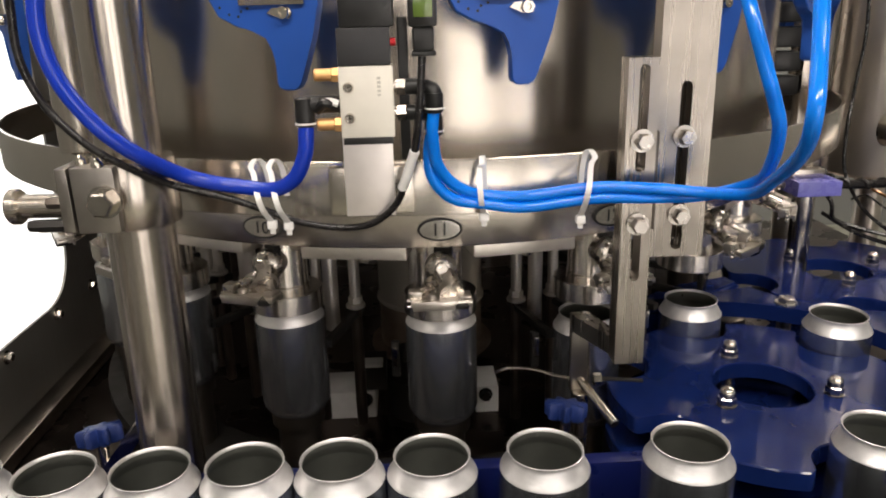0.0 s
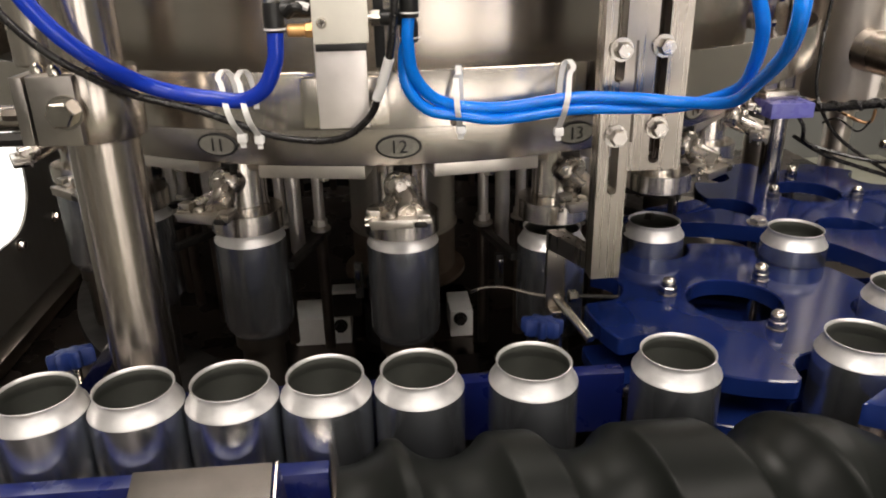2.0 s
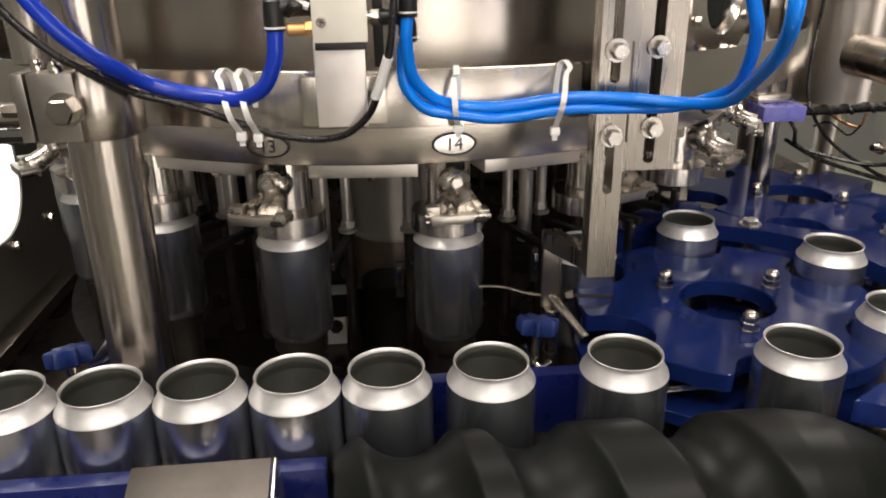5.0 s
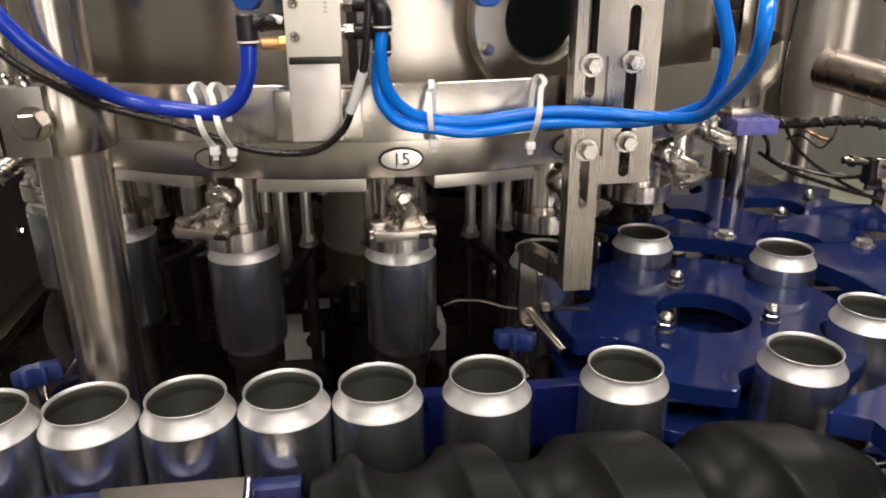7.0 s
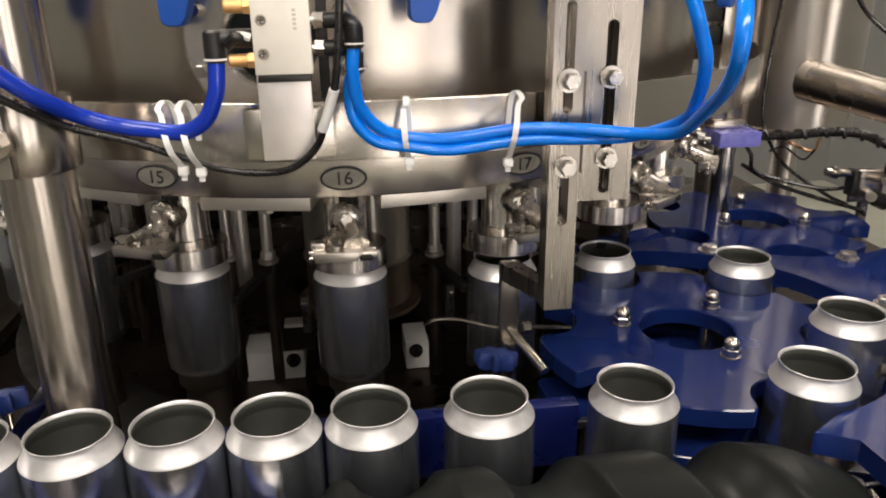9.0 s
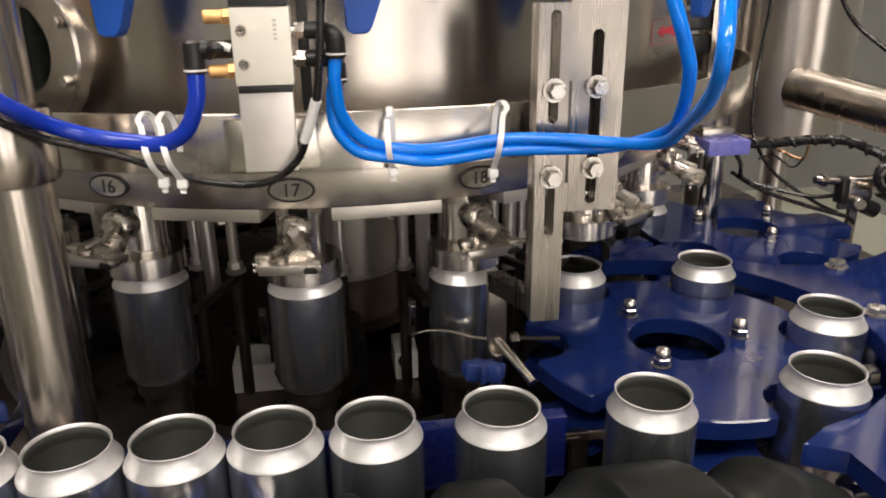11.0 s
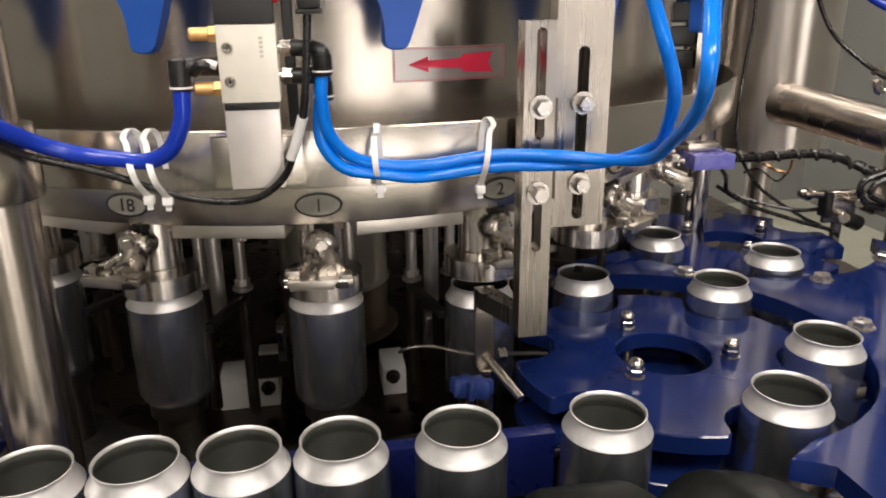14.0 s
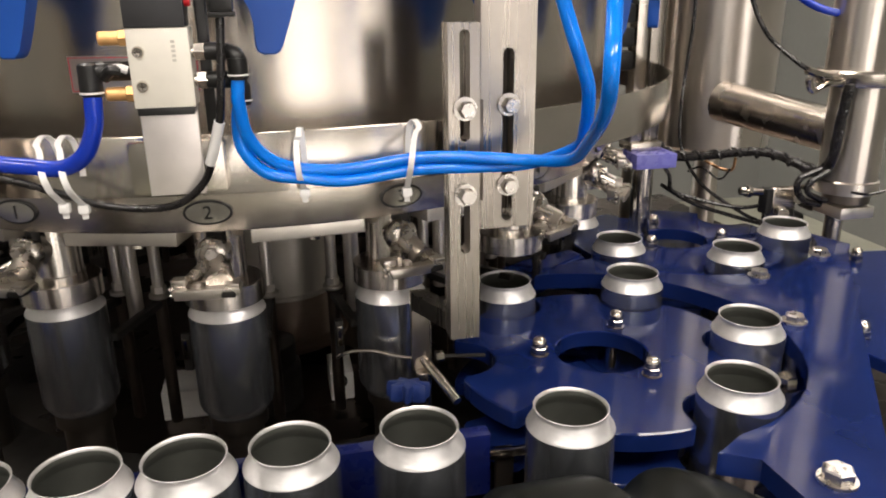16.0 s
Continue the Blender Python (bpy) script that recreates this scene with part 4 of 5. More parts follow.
part("steel_strip", box(bmesh.new(), 0.1925, 0.285, 0.0420, 0.0475, 1.046, 1.0535, 0.001), CHROME, back_rail)
part("steel_strip_bracket", box(bmesh.new(), 0.20, 0.215, 0.0478, 0.055, DECK_Z, 1.05, 0.001), DARK, back_rail)
front_rail = thing("guide_rail", "dark blue plastic guide rail before the cans", "guide rail", group="guide rails")
part("rail", box(bmesh.new(), -1.2, -0.042, -0.0505, -0.0365, 1.02, 1.0665, 0.0012), BLUEEDGE, front_rail)
for x in (-0.9, -0.45, -0.06):
    part("stay", rod(bmesh.new(), (x, -0.044, DECK_Z if x > -0.56 else 0.945), (x, -0.044, 1.02), 0.005), CHROME, front_rail)
cover = thing("cover_plate", "bent bare steel cover plate beside the timing screw", "cover plate")
b = bmesh.new()
mm = Matrix.Translation((-0.1155, -0.0725, 1.0955)) @ Matrix.Rotation(radians(20), 4, "X")
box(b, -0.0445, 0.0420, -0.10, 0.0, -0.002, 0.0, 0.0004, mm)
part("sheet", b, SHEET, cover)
b = bmesh.new()
box(b, 0.0435, 0.0455, -0.10, 0.0, -0.06, 0.0005, 0.0004, mm)
part("side_flange", b, STEEL, cover)
part("holder", box(bmesh.new(), -0.15, -0.09, -0.13, -0.09, DECK_Z, 1.066, 0.002), STEEL, cover)

# ---- timing screw ----
XS, YS, RS = 0.3303, 0.140, 0.1378
UT, U2 = 3.555, 19.575
X2, Y2 = 0.570, 0.438


def lane_x(u):
    """How far along the lane a can stands that is u pitches short of the star wheel."""
    if u >= -3.04:
        return XS + 0.1416 * u + 0.0123 * u * u - 0.005 * min(1, -u / 0.6)
    return XS - 0.3218 + 0.0668 * (u + 3.04)


SY, SZ, RO = -0.0790, 1.0400, 0.0580
screw = thing("timing_screw", "black plastic timing screw with a widening spiral groove", "timing screw", (0, SY, SZ))
b = bmesh.new()
NXS, NAS = 300, 72
x_a, x_b = -0.034, 0.361
ugrid = [-6 + 0.004 * i for i in range(1900)]
xgrid = [lane_x(u) if u < 0 else XS + 0.1416 * u for u in ugrid]
rings = []
for i in range(NXS + 1):
    x = x_a + (x_b - x_a) * i / NXS
    ux = float(np.interp(x, xgrid, ugrid))
    ring = []
    for k in range(NAS):
        a = k / NAS
        near = round(ux - a) + a
        r = RO
        for g in (near - 1, near, near + 1):
            d = abs(x - float(np.interp(g, ugrid, xgrid)))
            if d < 0.0372:
                r = min(r, -SY - math.sqrt(0.0372 ** 2 - d * d))
        r = min(r, float(np.interp(x, (0.27, 0.30, 0.314, 0.337, 0.353, 0.361), (RO, 0.0535, 0.0485, 0.038, 0.0285, 0.0145))))
        if i < 3:
            r = min(r, RO - 0.004 + 0.0015 * i)
        ring.append(b.verts.new((x, r * math.cos(2 * math.pi * a), r * math.sin(2 * math.pi * a))))
    rings.append(ring)
for p, q in zip(rings, rings[1:]):
    for k in range(NAS):
        b.faces.new((p[k], p[(k + 1) % NAS], q[(k + 1) % NAS], q[k]))
b.faces.new(rings[0])
b.faces.new(rings[-1])
for _ in range(1):
    bmesh.ops.smooth_vert(b, verts=[v for ring in rings[3:-2] for v in ring], factor=0.5, use_axis_x=True, use_axis_y=True, use_axis_z=True)
part("spiral", b, SCREW, screw, smooth=60)
part("shaft", rod(bmesh.new(), (-0.12, 0, 0), (0.52, 0, 0), 0.0125, 24), CHROME, screw)
part("end_collar", rod(bmesh.new(), (0.3615, 0, 0), (0.41, 0, 0), 0.021, 28, 0.002), CHROME, screw)
bearing = thing("screw_bearing", "steel bearing stand of the timing screw", "bearing stand")
part("stand", box(bmesh.new(), 0.465, 0.49, SY - 0.02, SY + 0.02, DECK_Z, SZ + 0.02, 0.003), STEEL, bearing)
bearing2 = thing("screw_bearing", "steel bearing stand of the timing screw", "bearing stand")
part("stand", box(bmesh.new(), -0.085, -0.06, SY - 0.015, SY + 0.015, DECK_Z, SZ + 0.015, 0.003), STEEL, bearing2)

# ---- star wheels ----
def star_outline(n=360):
    out = []
    for i in range(n):
        a = 2 * math.pi * i / n
        d = (a + math.pi / 6) % (math.pi / 3) - math.pi / 6
        r = 0.1425
        s = RS * abs(math.sin(d))
        if s < 0.0352:
            r = min(r, RS * math.cos(d) - math.sqrt(0.0352 ** 2 - s * s))
        else:
            e = (abs(d) - math.asin(0.0352 / RS)) * RS
            if e < 0.006:
                r -= 0.006 - math.sqrt(max(0, 0.006 ** 2 - (0.006 - e) ** 2))
        out.append((r * math.cos(a), r * math.sin(a)))
    return out


def acorn_nut(parent, x, y, z):
    m = Matrix.Translation((x, y, z))
    b = bmesh.new()
    lathe(b, [(0, 0), (0.0088, 0), (0.0088, 0.0012), (0, 0.0012)], 24, m)
    lathe(b, [(0, 0.0012), (0.0080, 0.0012), (0.0080, 0.0078), (0.0071, 0.0088), (0, 0.0088)], 6, m)
    lathe(b, [(0.0068, 0.0086), (0.0068, 0.0125), (0.0062, 0.0150), (0.0046, 0.0170), (0.0024, 0.0179), (0, 0.0181)], 24, m)
    return part("acorn_nut", b, CHROME, parent)


def star_wheel(x, y, label):
    w = thing("can_transfer_star", label, "star wheel", (x, y, 0), "star wheels")
    o = star_outline()
    part("upper_plate", ringplate(bmesh.new(), o, circle(0.0435, 360), 1.0640, 1.080, 0.0012), BLUE, w)
    part("lower_plate", ringplate(bmesh.new(), o, circle(0.0435, 360), 1.022, 1.034, 0.0008), BLUE, w)
    part("hub", lathe(bmesh.new(), [(0.030, 0.93), (0.040, 0.93), (0.040, 1.02), (0.0395, 1.0218), (0.030, 1.0218)], 40, closed=True), BLACKST, w)
    part("shaft", rod(bmesh.new(), (0, 0, DECK_Z), (0, 0, 1.03), 0.018, 24), STEEL, w)
    for i in range(3):
        a = radians(120 * i)
        part("spacer", rod(bmesh.new(), (0.06 * math.cos(a), 0.06 * math.sin(a), 1.034), (0.06 * math.cos(a), 0.06 * math.sin(a), 1.0640), 0.009, 16), CHROME, w)
        acorn_nut(w, 0.06 * math.cos(a), 0.06 * math.sin(a), 1.080)
    return w


star_in = star_wheel(XS, YS, "blue plastic star wheel that feeds the empty cans")
star_out = star_wheel(X2, Y2, "blue plastic star wheel that takes the filled cans")

# ---- fixed blue guide plate between the star wheels ----
def arc(cx, cy, r, a0, a1, n=40):
    return [(cx + r * math.cos(radians(a0 + (a1 - a0) * i / n)), cy + r * math.sin(radians(a0 + (a1 - a0) * i / n))) for i in range(n + 1)]


guide = thing("guide_plate", "glossy blue plastic guide plate with curved cut-outs", "guide plate")
outline = arc(XS, YS, 0.1765, -80, 92, 60) + [(0.36, 0.345)] + arc(X2, Y2, 0.1765, 207, 340, 50) + [(0.755, 0.325), (0.7300, 0.302), (0.618, 0.150), (0.461, -0.063), (0.404, -0.141), (0.390, -0.152), (0.372, -0.152), (0.3605, -0.140), (0.3595, -0.107), (0.3590, -0.0655), (0.3570, -0.0645), (0.3365, -0.0530), (0.3338, -0.0505)]
b = bmesh.new()
prism(b, outline, 1.074, 1.092)
bmesh.ops.bevel(b, geom=[e for e in b.edges if e.verts[0].co.z > 1.09 and e.verts[1].co.z > 1.09], offset=0.001, segments=1, affect="EDGES")
part("upper_plate", b, BLUE, guide, smooth=30)
lower = arc(XS, YS, 0.174, -70, 90, 60) + arc(X2, Y2, 0.174, 212, 335, 50) + [(0.72, 0.31), (0.60, 0.12), (0.52, -0.02), (0.45, -0.05)]
part("lower_plate", prism(bmesh.new(), lower, 1.018, 1.032), BLUE, guide, smooth=30)
for x, y, h in ((0.530, 0.132, 0.008), (0.433, 0.302, 0.007), (0.573, 0.252, 0.008), (0.392, -0.098, 0.010), (0.69, 0.30, 0.008)):
    b = bmesh.new()
    hexbolt(b, (x, y, 1.092), (x, y, 1.092 + h), 0.0095 if y > 0 else 0.0105, 0.0125 if y > 0 else 0.013)
    part("bolt", b, BOLTS, guide)
    part("post", rod(bmesh.new(), (x, y, DECK_Z), (x, y, 1.0738), 0.008, 16), CHROME, guide)
b = bmesh.new()
hexbolt(b, (0.4756, 0.0642, 1.06), (0.4756, 0.0642, 1.075), 0.009, 0.011)
rod(b, (0.4756, 0.0642, 1.032), (0.4756, 0.0642, 1.06), 0.006)
part("bolt", b, CHROME, guide)
nut_stud = bmesh.new()
hexbolt(nut_stud, (0.352, -0.074, 1.056), (0.352, -0.074, 1.066), 0.0075, 0.010)
rod(nut_stud, (0.352, -0.074, DECK_Z), (0.352, -0.074, 1.056), 0.006)
part("bolt", nut_stud, PALE, guide)
finger = thing("guide_finger", "blue plastic transfer finger beside the filler", "guide finger")
b = bmesh.new()
prism(b, [(0.245, 0.322), (0.285, 0.345), (0.33, 0.385), (0.405, 0.41), (0.415, 0.385), (0.36, 0.35), (0.325, 0.325), (0.27, 0.30)], 1.062, 1.088)
bmesh.ops.bevel(b, geom=[e for e in b.edges if e.verts[0].co.z > 1.08 and e.verts[1].co.z > 1.08], offset=0.004, segments=2, affect="EDGES")
part("finger", b, BLUE, finger)
part("post", rod(bmesh.new(), (0.34, 0.365, DECK_Z), (0.34, 0.365, 1.062), 0.008), CHROME, finger)
side_star = thing("side_plate", "blue plastic side plate with round openings", "guide plate")
part("plate", ringplate(bmesh.new(), circle(0.215, 96), circle(0.06, 96), 1.045, 1.058, 0.001), BLUE, place(side_star, (0.81, 0.165, 0)))
part("shaft", rod(bmesh.new(), (0, 0, DECK_Z), (0, 0, 1.05), 0.02), STEEL, side_star)
for i in range(4):
    a = radians(90 * i + 96)
    sx, sy = 0.186 * math.cos(a), 0.186 * math.sin(a)
    acorn_nut(side_star, sx, sy, 1.058)
    part("spacer", rod(bmesh.new(), (sx, sy, DECK_Z), (sx, sy, 1.045), 0.009), CHROME, side_star)

# ---- star knobs ----
def star_knob(x, y, z, lean, foot, label):
    k = thing("clamp_screw", label, "clamp knob", (x, y, z), "clamp knobs")
    k.rotation_euler = (radians(lean[0]), radians(lean[1]), 0)
    b = bmesh.new()
    o = [((0.0150 + 0.0042 * math.cos(7 * a)) * math.cos(a), (0.0150 + 0.0042 * math.cos(7 * a)) * math.sin(a)) for a in (2 * math.pi * i / 60 for i in range(60))]
    lv = [[b.verts.new((px * s, py * s, pz)) for px, py in o] for s, pz in ((0.80, -0.008), (0.98, -0.006), (1.0, 0.0), (1.0, 0.004), (0.93, 0.0065), (0.62, 0.0075))]
    for p, q in zip(lv, lv[1:]):
        for i in range(60):
            b.faces.new((p[i], p[(i + 1) % 60], q[(i + 1) % 60], q[i]))
    b.faces.new(lv[0][::-1])
    b.faces.new(lv[-1])
    part("grip", b, KNOB, k)
    part("stem", rod(bmesh.new(), (0, 0, foot), (0, 0, -0.0085), 0.0045, 14), CHROME, k)


star_knob(0.1375, 0.1005, 1.0855, (-12, 6), -0.174, "blue star-shaped clamp knob on a steel stem")
star_knob(-0.2555, 0.0900, 1.0890, (-14, -8), -0.178, "blue star-shaped clamp knob on a steel stem")
eye = thing("lever_bolt", "flat steel clamp lever beside the knob", "clamp lever")
b = bmesh.new()
box(b, -0.006, 0.006, -0.0025, 0.0025, -0.03, 0.03, 0.0015, Matrix.Translation((-0.2335, 0.082, 1.080)) @ Matrix.Rotation(radians(38), 4, "Y"))
part("lever", b, CHROME, eye)
part("stem", rod(bmesh.new(), (-0.25, 0.085, DECK_Z), (-0.25, 0.085, 1.062), 0.005), CHROME, eye)
latch = thing("lever_bolt", "small steel clamp lever beside the knob", "clamp lever")
part("lever", hose(bmesh.new(), [(0.122, 0.086, 1.075), (0.128, 0.083, 1.060), (0.137, 0.081, 1.055), (0.146, 0.083, 1.058)], 0.0028, 10), CHROME, latch)
part("stem", rod(bmesh.new(), (0.137, 0.082, DECK_Z), (0.137, 0.082, 1.056), 0.004), CHROME, latch)

# ---- the rear: tank, pipes, sensors ----
tank = thing("rear_tank", "tall polished steel tank behind the star wheels", "tank", (0.807, 0.755, 0))
part("shell", lathe(bmesh.new(), [(0, 1.143), (0.094, 1.143), (0.099, 1.148), (0.099, 1.95), (0, 1.97)], 64), PIPEST, tank)
part("neck", lathe(bmesh.new(), [(0, DECK_Z), (0.022, DECK_Z), (0.022, 1.115), (0.027, 1.117), (0.027, 1.125), (0.022, 1.127), (0.022, 1.1428), (0, 1.1428)], 32), PIPEST, tank)
part("outer_post", rod(bmesh.new(), (-0.13, 0.02, DECK_Z), (-0.13, 0.02, 1.9), 0.026, 32), PIPEST, tank)
part("outer_post", rod(bmesh.new(), (-0.165, -0.02, 1.20), (-0.165, -0.02, 1.9), 0.014, 24), STEEL, tank)
part("drain_lever", hose(bmesh.new(), [(-0.022, -0.022, 1.121), (-0.080, -0.125, 1.140), (-0.062, -0.145, 1.130), (-0.050, -0.155, 1.131), (-0.046, -0.155, 1.150)], 0.0024, 10), COPPER, tank, "bent copper-coloured drain lever")
pipe = thing("cross_pipe", "satin steel pipe from the tank to the riser", "pipe")
part("pipe", rod(bmesh.new(), (0.745, 0.635, 1.237), (0.815, 0.44, 1.213), 0.0315, 40), ELBOWST, pipe)
riser = thing("riser_pipe", "upright polished steel pipe with a clamp ring", "pipe", (0.805, 0.40, 0))
part("upper_pipe", lathe(bmesh.new(), [(0, 1.305), (0.036, 1.305), (0.036, 1.9), (0, 1.9)], 40, Matrix.Translation((-0.02, 0, 0))), PIPEST, riser)
part("lower_pipe", lathe(bmesh.new(), [(0, 1.142), (0.0405, 1.142), (0.0405, 1.158), (0.0375, 1.160), (0.0375, 1.285), (0, 1.285)], 40, Matrix.Translation((-0.006, 0, 0))), PIPEST, riser)
part("clamp_ring", lathe(bmesh.new(), [(0, 1.285), (0.051, 1.285), (0.053, 1.288), (0.053, 1.302), (0.050, 1.305), (0, 1.305)], 40, Matrix.Translation((-0.012, 0, 0))), STEEL, riser)
b = bmesh.new()
hose(b, [(-0.055, -0.02, 1.297), (-0.085, -0.03, 1.300), (-0.118, -0.035, 1.309)], 0.005, 10)
hose(b, [(-0.055, -0.025, 1.293), (-0.085, -0.03, 1.290), (-0.105, -0.032, 1.284), (-0.112, -0.033, 1.298)], 0.0045, 10)
part("wing_nut", b, CHROME, riser)
part("foot_block", box(bmesh.new(), -0.030, 0.022, -0.028, 0.028, 1.108, 1.124, 0.002), PALE, riser)
part("foot_pipe", rod(bmesh.new(), (-0.003, 0, 1.126), (-0.003, 0, 1.142), 0.03, 32), DARK, riser)
part("post", rod(bmesh.new(), (-0.003, 0.015, DECK_Z), (-0.003, 0.015, 1.108), 0.012, 20), STEEL, riser)
stop = thing("post_block", "violet plastic block on a chrome post", "plastic block")
part("block", box(bmesh.new(), 0.513, 0.572, 0.452, 0.502, 1.176, 1.196, 0.002, Matrix.Translation((0, 0, 0))), PURPLE, stop)
part("post", rod(bmesh.new(), (0.540, 0.485, DECK_Z), (0.540, 0.485, 1.1758), 0.0145, 24), CHROME, stop)
part("top_bracket", box(bmesh.new(), 0.515, 0.560, 0.475, 0.515, 1.1965, 1.208, 0.002), STEEL, stop)
sensor = thing("sensor_bracket", "small steel sensors on a bracket with black leads", "sensor")
part("plate", box(bmesh.new(), 0.712, 0.760, 0.445, 0.452, 1.093, 1.135, 0.001), STEEL, sensor)
part("stand", box(bmesh.new(), 0.736, 0.748, 0.4522, 0.460, DECK_Z, 1.13), STEEL, sensor)
for x, z, r in ((0.732, 1.103, 0.011), (0.752, 1.122, 0.008)):
    b = bmesh.new()
    rod(b, (x + 0.012, 0.455, z), (x - 0.012, 0.415, z + 0.006), r * 0.7, 18)
    part("barrel", b, CHROME, sensor)
    part("tip", rod(bmesh.new(), (x + 0.014, 0.44, z - 0.004), (x + 0.032, 0.44, z - 0.012), r, 18), BLACK, sensor)
part("lead_head", box(bmesh.new(), 0.702, 0.713, 0.43, 0.45, 1.105, 1.142, 0.003), BLACK, sensor)
b = bmesh.new()
rod(b, (0.665, 0.44, 1.140), (0.700, 0.44, 1.136), 0.0055, 14)
lathe(b, [(0, 0), (0.009, 0), (0.009, 0.006), (0, 0.006)], 6, along((0.675, 0.44, 1.139), (0.70, 0.44, 1.136)))
part("barrel", b, CHROME, sensor)
part("arm", rod(bmesh.new(), (0.713, 0.45, 1.136), (0.80, 0.44, 1.139), 0.0035, 12), CHROME, sensor)
LEADS = (
    ([(0.60, 0.56, 1.186), (0.62, 0.55, 1.170), (0.66, 0.53, 1.172), (0.70, 0.50, 1.181), (0.73, 0.47, 1.183), (0.752, 0.435, 1.172), (0.757, 0.40, 1.168), (0.742, 0.365, 1.195), (0.738, 0.355, 1.25), (0.738, 0.35, 1.292)], 0.0065),
    ([(0.59, 0.55, 1.178), (0.60, 0.52, 1.150), (0.605, 0.52, 1.128), (0.625, 0.51, 1.118), (0.68, 0.47, 1.108), (0.705, 0.445, 1.115)], 0.003),
    ([(0.60, 0.54, 1.13), (0.63, 0.50, 1.110), (0.68, 0.46, 1.095), (0.72, 0.44, 1.085), (0.735, 0.44, 1.075)], 0.003),
    ([(0.655, 0.60, 1.50), (0.665, 0.60, 1.38), (0.66, 0.60, 1.30), (0.645, 0.58, 1.24), (0.645, 0.57, 1.18), (0.66, 0.53, 1.13), (0.69, 0.47, 1.10), (0.71, 0.445, 1.09)], 0.0026),
    ([(0.625, 0.42, 1.42), (0.640, 0.41, 1.375), (0.657, 0.40, 1.345), (0.680, 0.375, 1.318), (0.692, 0.366, 1.308)], 0.003),
    ([(0.732, 0.37, 1.182), (0.704, 0.37, 1.172), (0.700, 0.37, 1.158), (0.712, 0.37, 1.142), (0.738, 0.37, 1.134)], 0.0045),
    ([(0.740, 0.365, 1.180), (0.714, 0.365, 1.166), (0.714, 0.365, 1.152), (0.742, 0.365, 1.140)], 0.004),
    ([(0.775, 0.36, 1.150), (0.80, 0.358, 1.146), (0.83, 0.362, 1.148)], 0.0018),
    ([(0.66, 0.57, 1.140), (0.67, 0.55, 1.150), (0.69, 0.53, 1.135), (0.70, 0.52, 1.152)], 0.0016),
)
def twisted(pts, off, turns):
    """A second lead that winds round the first."""
    out = []
    n = 90
    for i in range(n + 1):
        u = i / n * (len(pts) - 1)
        j = min(int(u), len(pts) - 2)
        p = Vector(pts[j]).lerp(Vector(pts[j + 1]), u - j)
        a = 2 * math.pi * turns * i / n
        out.append((p.x + off * 0.3 * math.sin(a), p.y + off * math.cos(a), p.z + off * math.sin(a)))
    return out


LEADS += ((twisted(LEADS[0][0], 0.0055, 17), 0.0032),)
for i, (pts, r) in enumerate(LEADS):
    tagged(part("sensor_cable", hose(bmesh.new(), pts, r, 10), CABLE), "black cable hanging among the rear pipes" if r < 0.006 else "thick black wrapped cable bundle under the tank", "cable", "rear cables")
tagged(part("air_hose", hose(bmesh.new(), [(0.675, 0.45, 1.46), (0.692, 0.43, 1.412), (0.714, 0.415, 1.388), (0.742, 0.405, 1.376), (0.77, 0.402, 1.374)], 0.005, 12), TUBEDARK), "royal blue air hose beside the riser pipe", "air hose", "air hoses")
chain = thing("energy_chain", "black segmented cable chain on a steel rail", "cable chain")
for i in range(14):
    part("link", box(bmesh.new(), 0.475, 0.512, 0.478, 0.505, 1.305 + 0.03 * i, 1.330 + 0.03 * i, 0.005), BLACK, chain)
part("rail", box(bmesh.new(), 0.515, 0.532, 0.48, 0.50, 1.208, 1.75, 0.002), STEEL, chain)
part("rail", box(bmesh.new(), 0.540, 0.562, 0.49, 0.51, 1.208, 1.75, 0.002), MATT, chain)

# ---- cans ----
OUTER = [(0.0, 0.009), (0.018, 0.006), (0.0235, 0.0005), (0.0245, 0.0), (0.026, 0.001), (0.0318, 0.010), (0.0331, 0.014), (0.0331, 0.1000)]
SHOULDER = [(0.0331, 0.1000), (0.0328, 0.1010), (0.0318, 0.1022), (0.0288, 0.1078), (0.0273, 0.1104), (0.0268, 0.1128), (0.0272, 0.1141), (0.0279, 0.1148), (0.0280, 0.1153), (0.0275, 0.1156), (0.0265, 0.1148), (0.0262, 0.1130)]
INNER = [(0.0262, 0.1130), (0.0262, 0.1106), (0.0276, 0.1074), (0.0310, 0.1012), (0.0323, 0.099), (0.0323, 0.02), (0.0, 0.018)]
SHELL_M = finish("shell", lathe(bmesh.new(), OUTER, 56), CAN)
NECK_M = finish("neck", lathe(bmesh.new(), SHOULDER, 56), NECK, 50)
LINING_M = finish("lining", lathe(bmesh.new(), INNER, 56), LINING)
cans = []
for k in range(-15, 17):
    c = thing("drink_can", "open unprinted aluminium drink can", "drink can", group="drink cans")
    for nm, me in (("shell", SHELL_M), ("neck", NECK_M), ("lining", LINING_M)):
        part(nm, me, None, c)
    cans.append((k, c))


# ---- what moves ----
def turned_by(t):
    """Degrees that the carousel has turned by the time t."""
    return ((A3 * t + A2) * t + A1) * t + A0


def ease(a, b, x):
    s = min(max((x - a) / (b - a), 0), 1)
    return s * s * (3 - 2 * s)


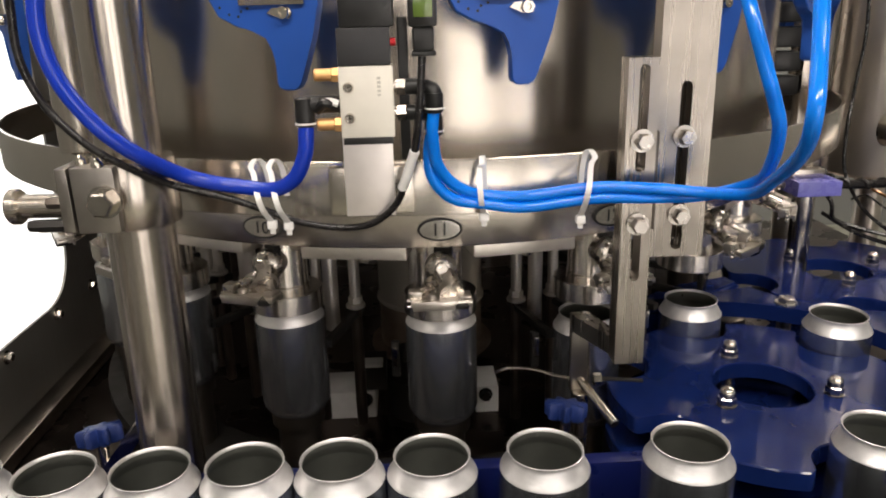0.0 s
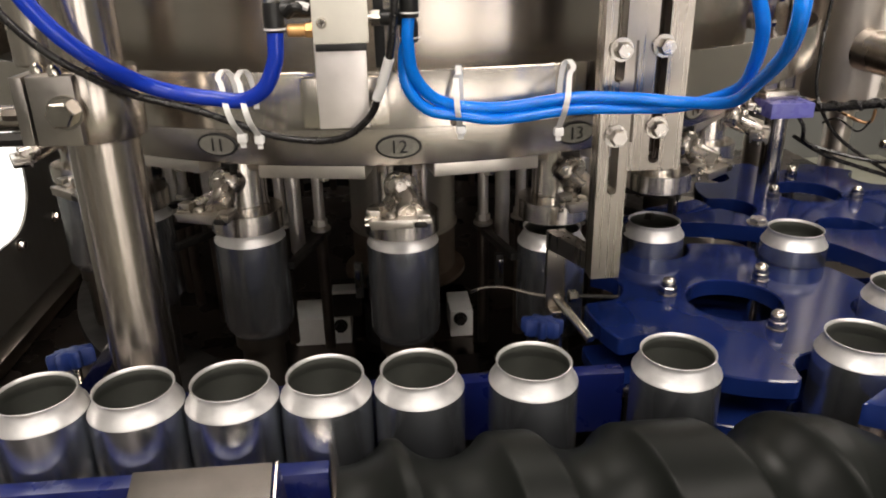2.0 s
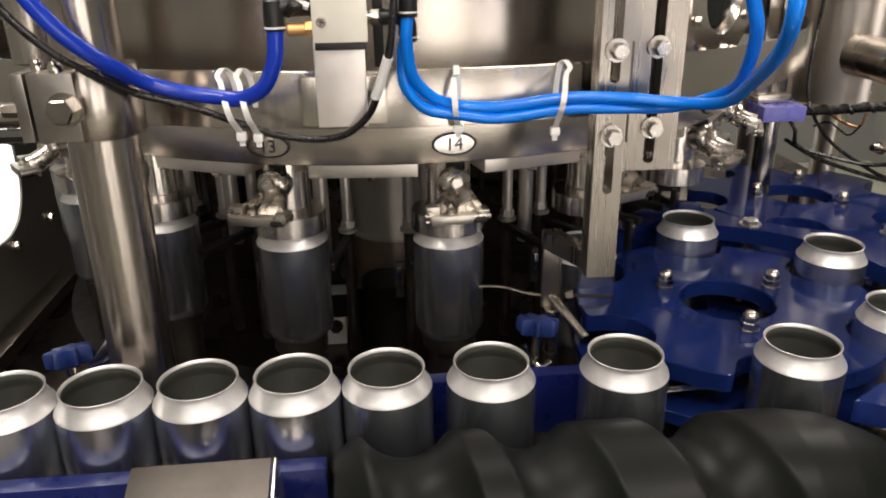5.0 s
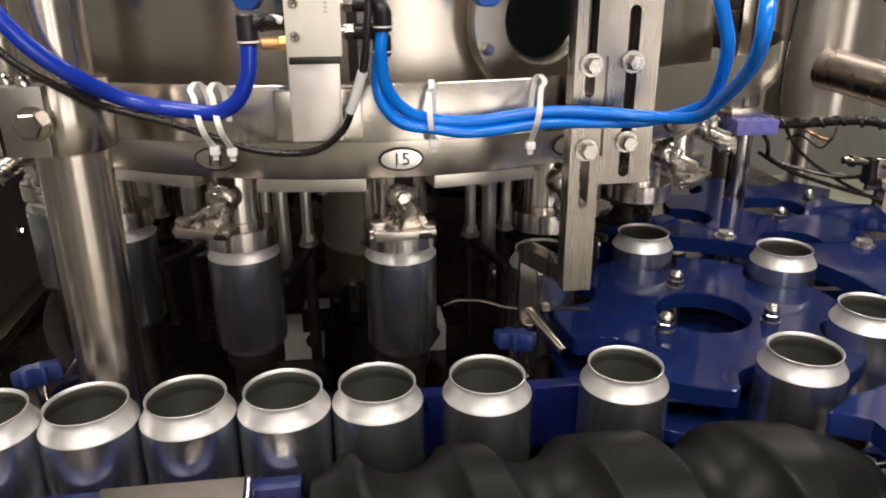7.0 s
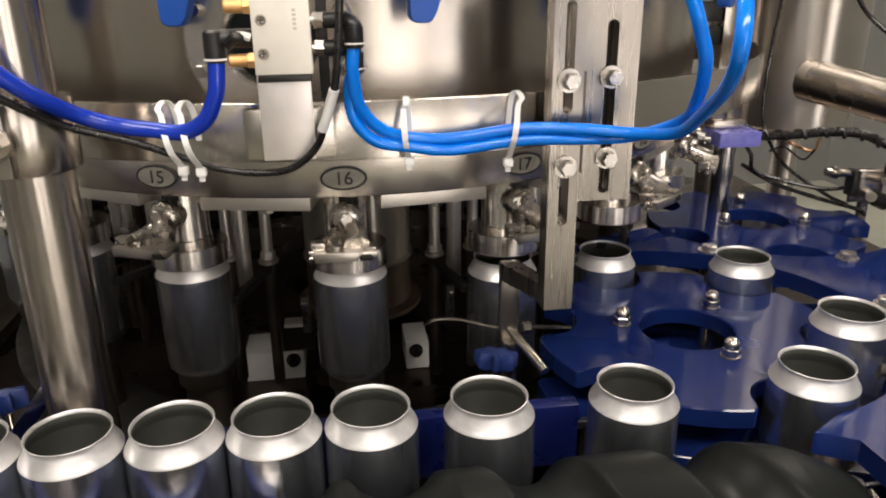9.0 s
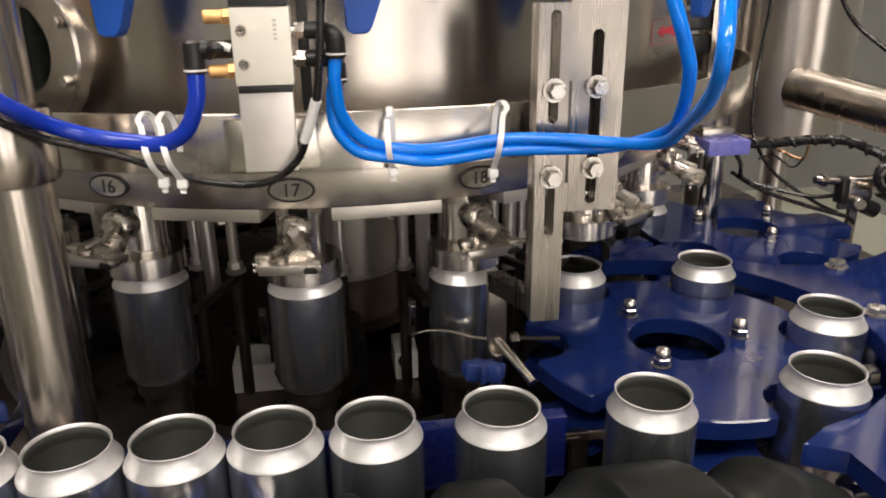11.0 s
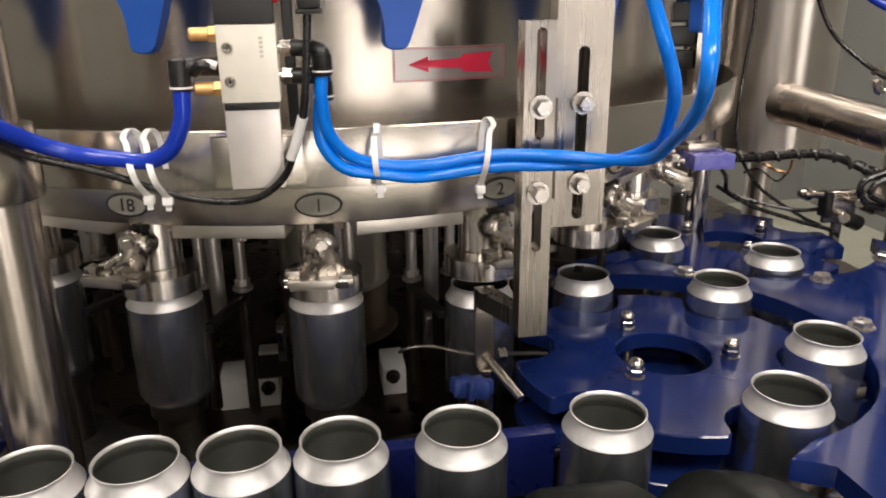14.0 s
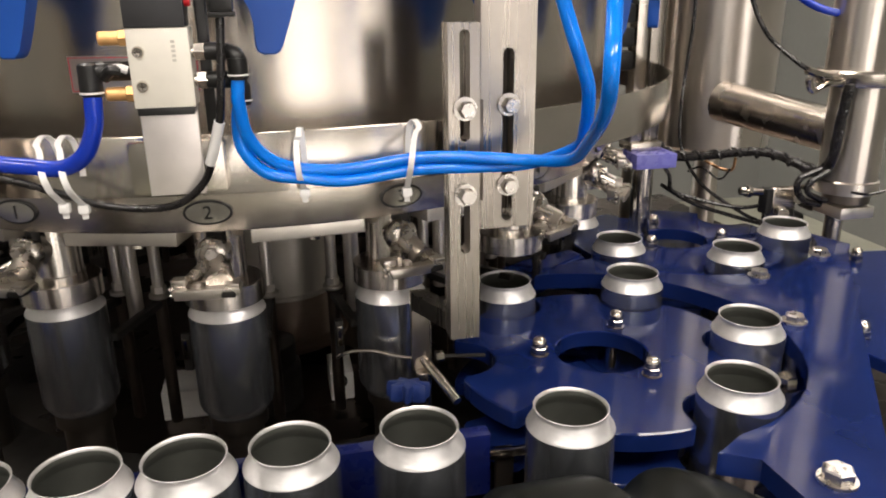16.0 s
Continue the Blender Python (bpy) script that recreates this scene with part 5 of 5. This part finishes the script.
def can_place(u):
    """Where a can stands that is u pitches past the start of the first star wheel."""
    def lane(v):
        return lane_x(v) + 0.011 * ease(-0.5, 0, v), 0.0

    def first(v):
        slack = ease(0.2, 1.1, v) * (1 - ease(1.5, 2.4, v))
        a = radians(-90 + 60 * v + 4.6 * (1 - ease(0, 0.75, v)) - 4 * slack + 2.5 * ease(2.4, 3.3, v))
        r = RS + 0.005 * ease(0, 0.4, v) * (1 - ease(0.5, 1.2, v))
        return XS + r * math.cos(a), YS + r * math.sin(a)

    def filler(v):
        a = radians(11.8 - 20 * v)
        return FX + RH * math.cos(a), FY + RH * math.sin(a)

    def second(v):
        a = radians(162.9 + 60 * (v - U2))
        return X2 + RS * math.cos(a), Y2 + RS * math.sin(a)

    if u < 0:
        x, y = lane(u)
    elif u < UT + 0.4:
        w = ease(UT - 0.4, UT + 0.4, u)
        (x0, y0), (x1, y1) = first(u), filler(u)
        x, y = x0 + (x1 - x0) * w, y0 + (y1 - y0) * w
    else:
        w = ease(U2 - 0.4, U2 + 0.4, u)
        (x0, y0), (x1, y1) = filler(u), second(u)
        x, y = x0 + (x1 - x0) * w, y0 + (y1 - y0) * w
    lift = 0.0455 * (ease(UT + 0.15, UT + 0.95, u) - ease(U2 - 1.1, U2 - 0.3, u))
    return pose(x, y, 0.998 + lift)


def motions():
    walk(carousel, [(t, pose(FX, FY, 0, 0, 0, -turned_by(t))) for t in range(17)])
    steps = [i * 0.5 for i in range(33)]
    for wheel, x, y, off in ((star_in, XS, YS, -90 - 60 * 18.41), (star_out, X2, Y2, 162.9 - 60 * (18.41 + U2))):
        walk(wheel, [(t, pose(x, y, 0, 0, 0, 3 * turned_by(t) + off)) for t in steps])
    fine = [i * 0.2 for i in range(81)]
    walk(screw, [(t, pose(0, SY, SZ, -18 * (turned_by(t) - 20 * 18.41))) for t in fine])
    for k, c in cans:
        walk(c, [(i * 0.25, can_place(k + turned_by(i * 0.25) / 20 - 18.41)) for i in range(65)])


motions()
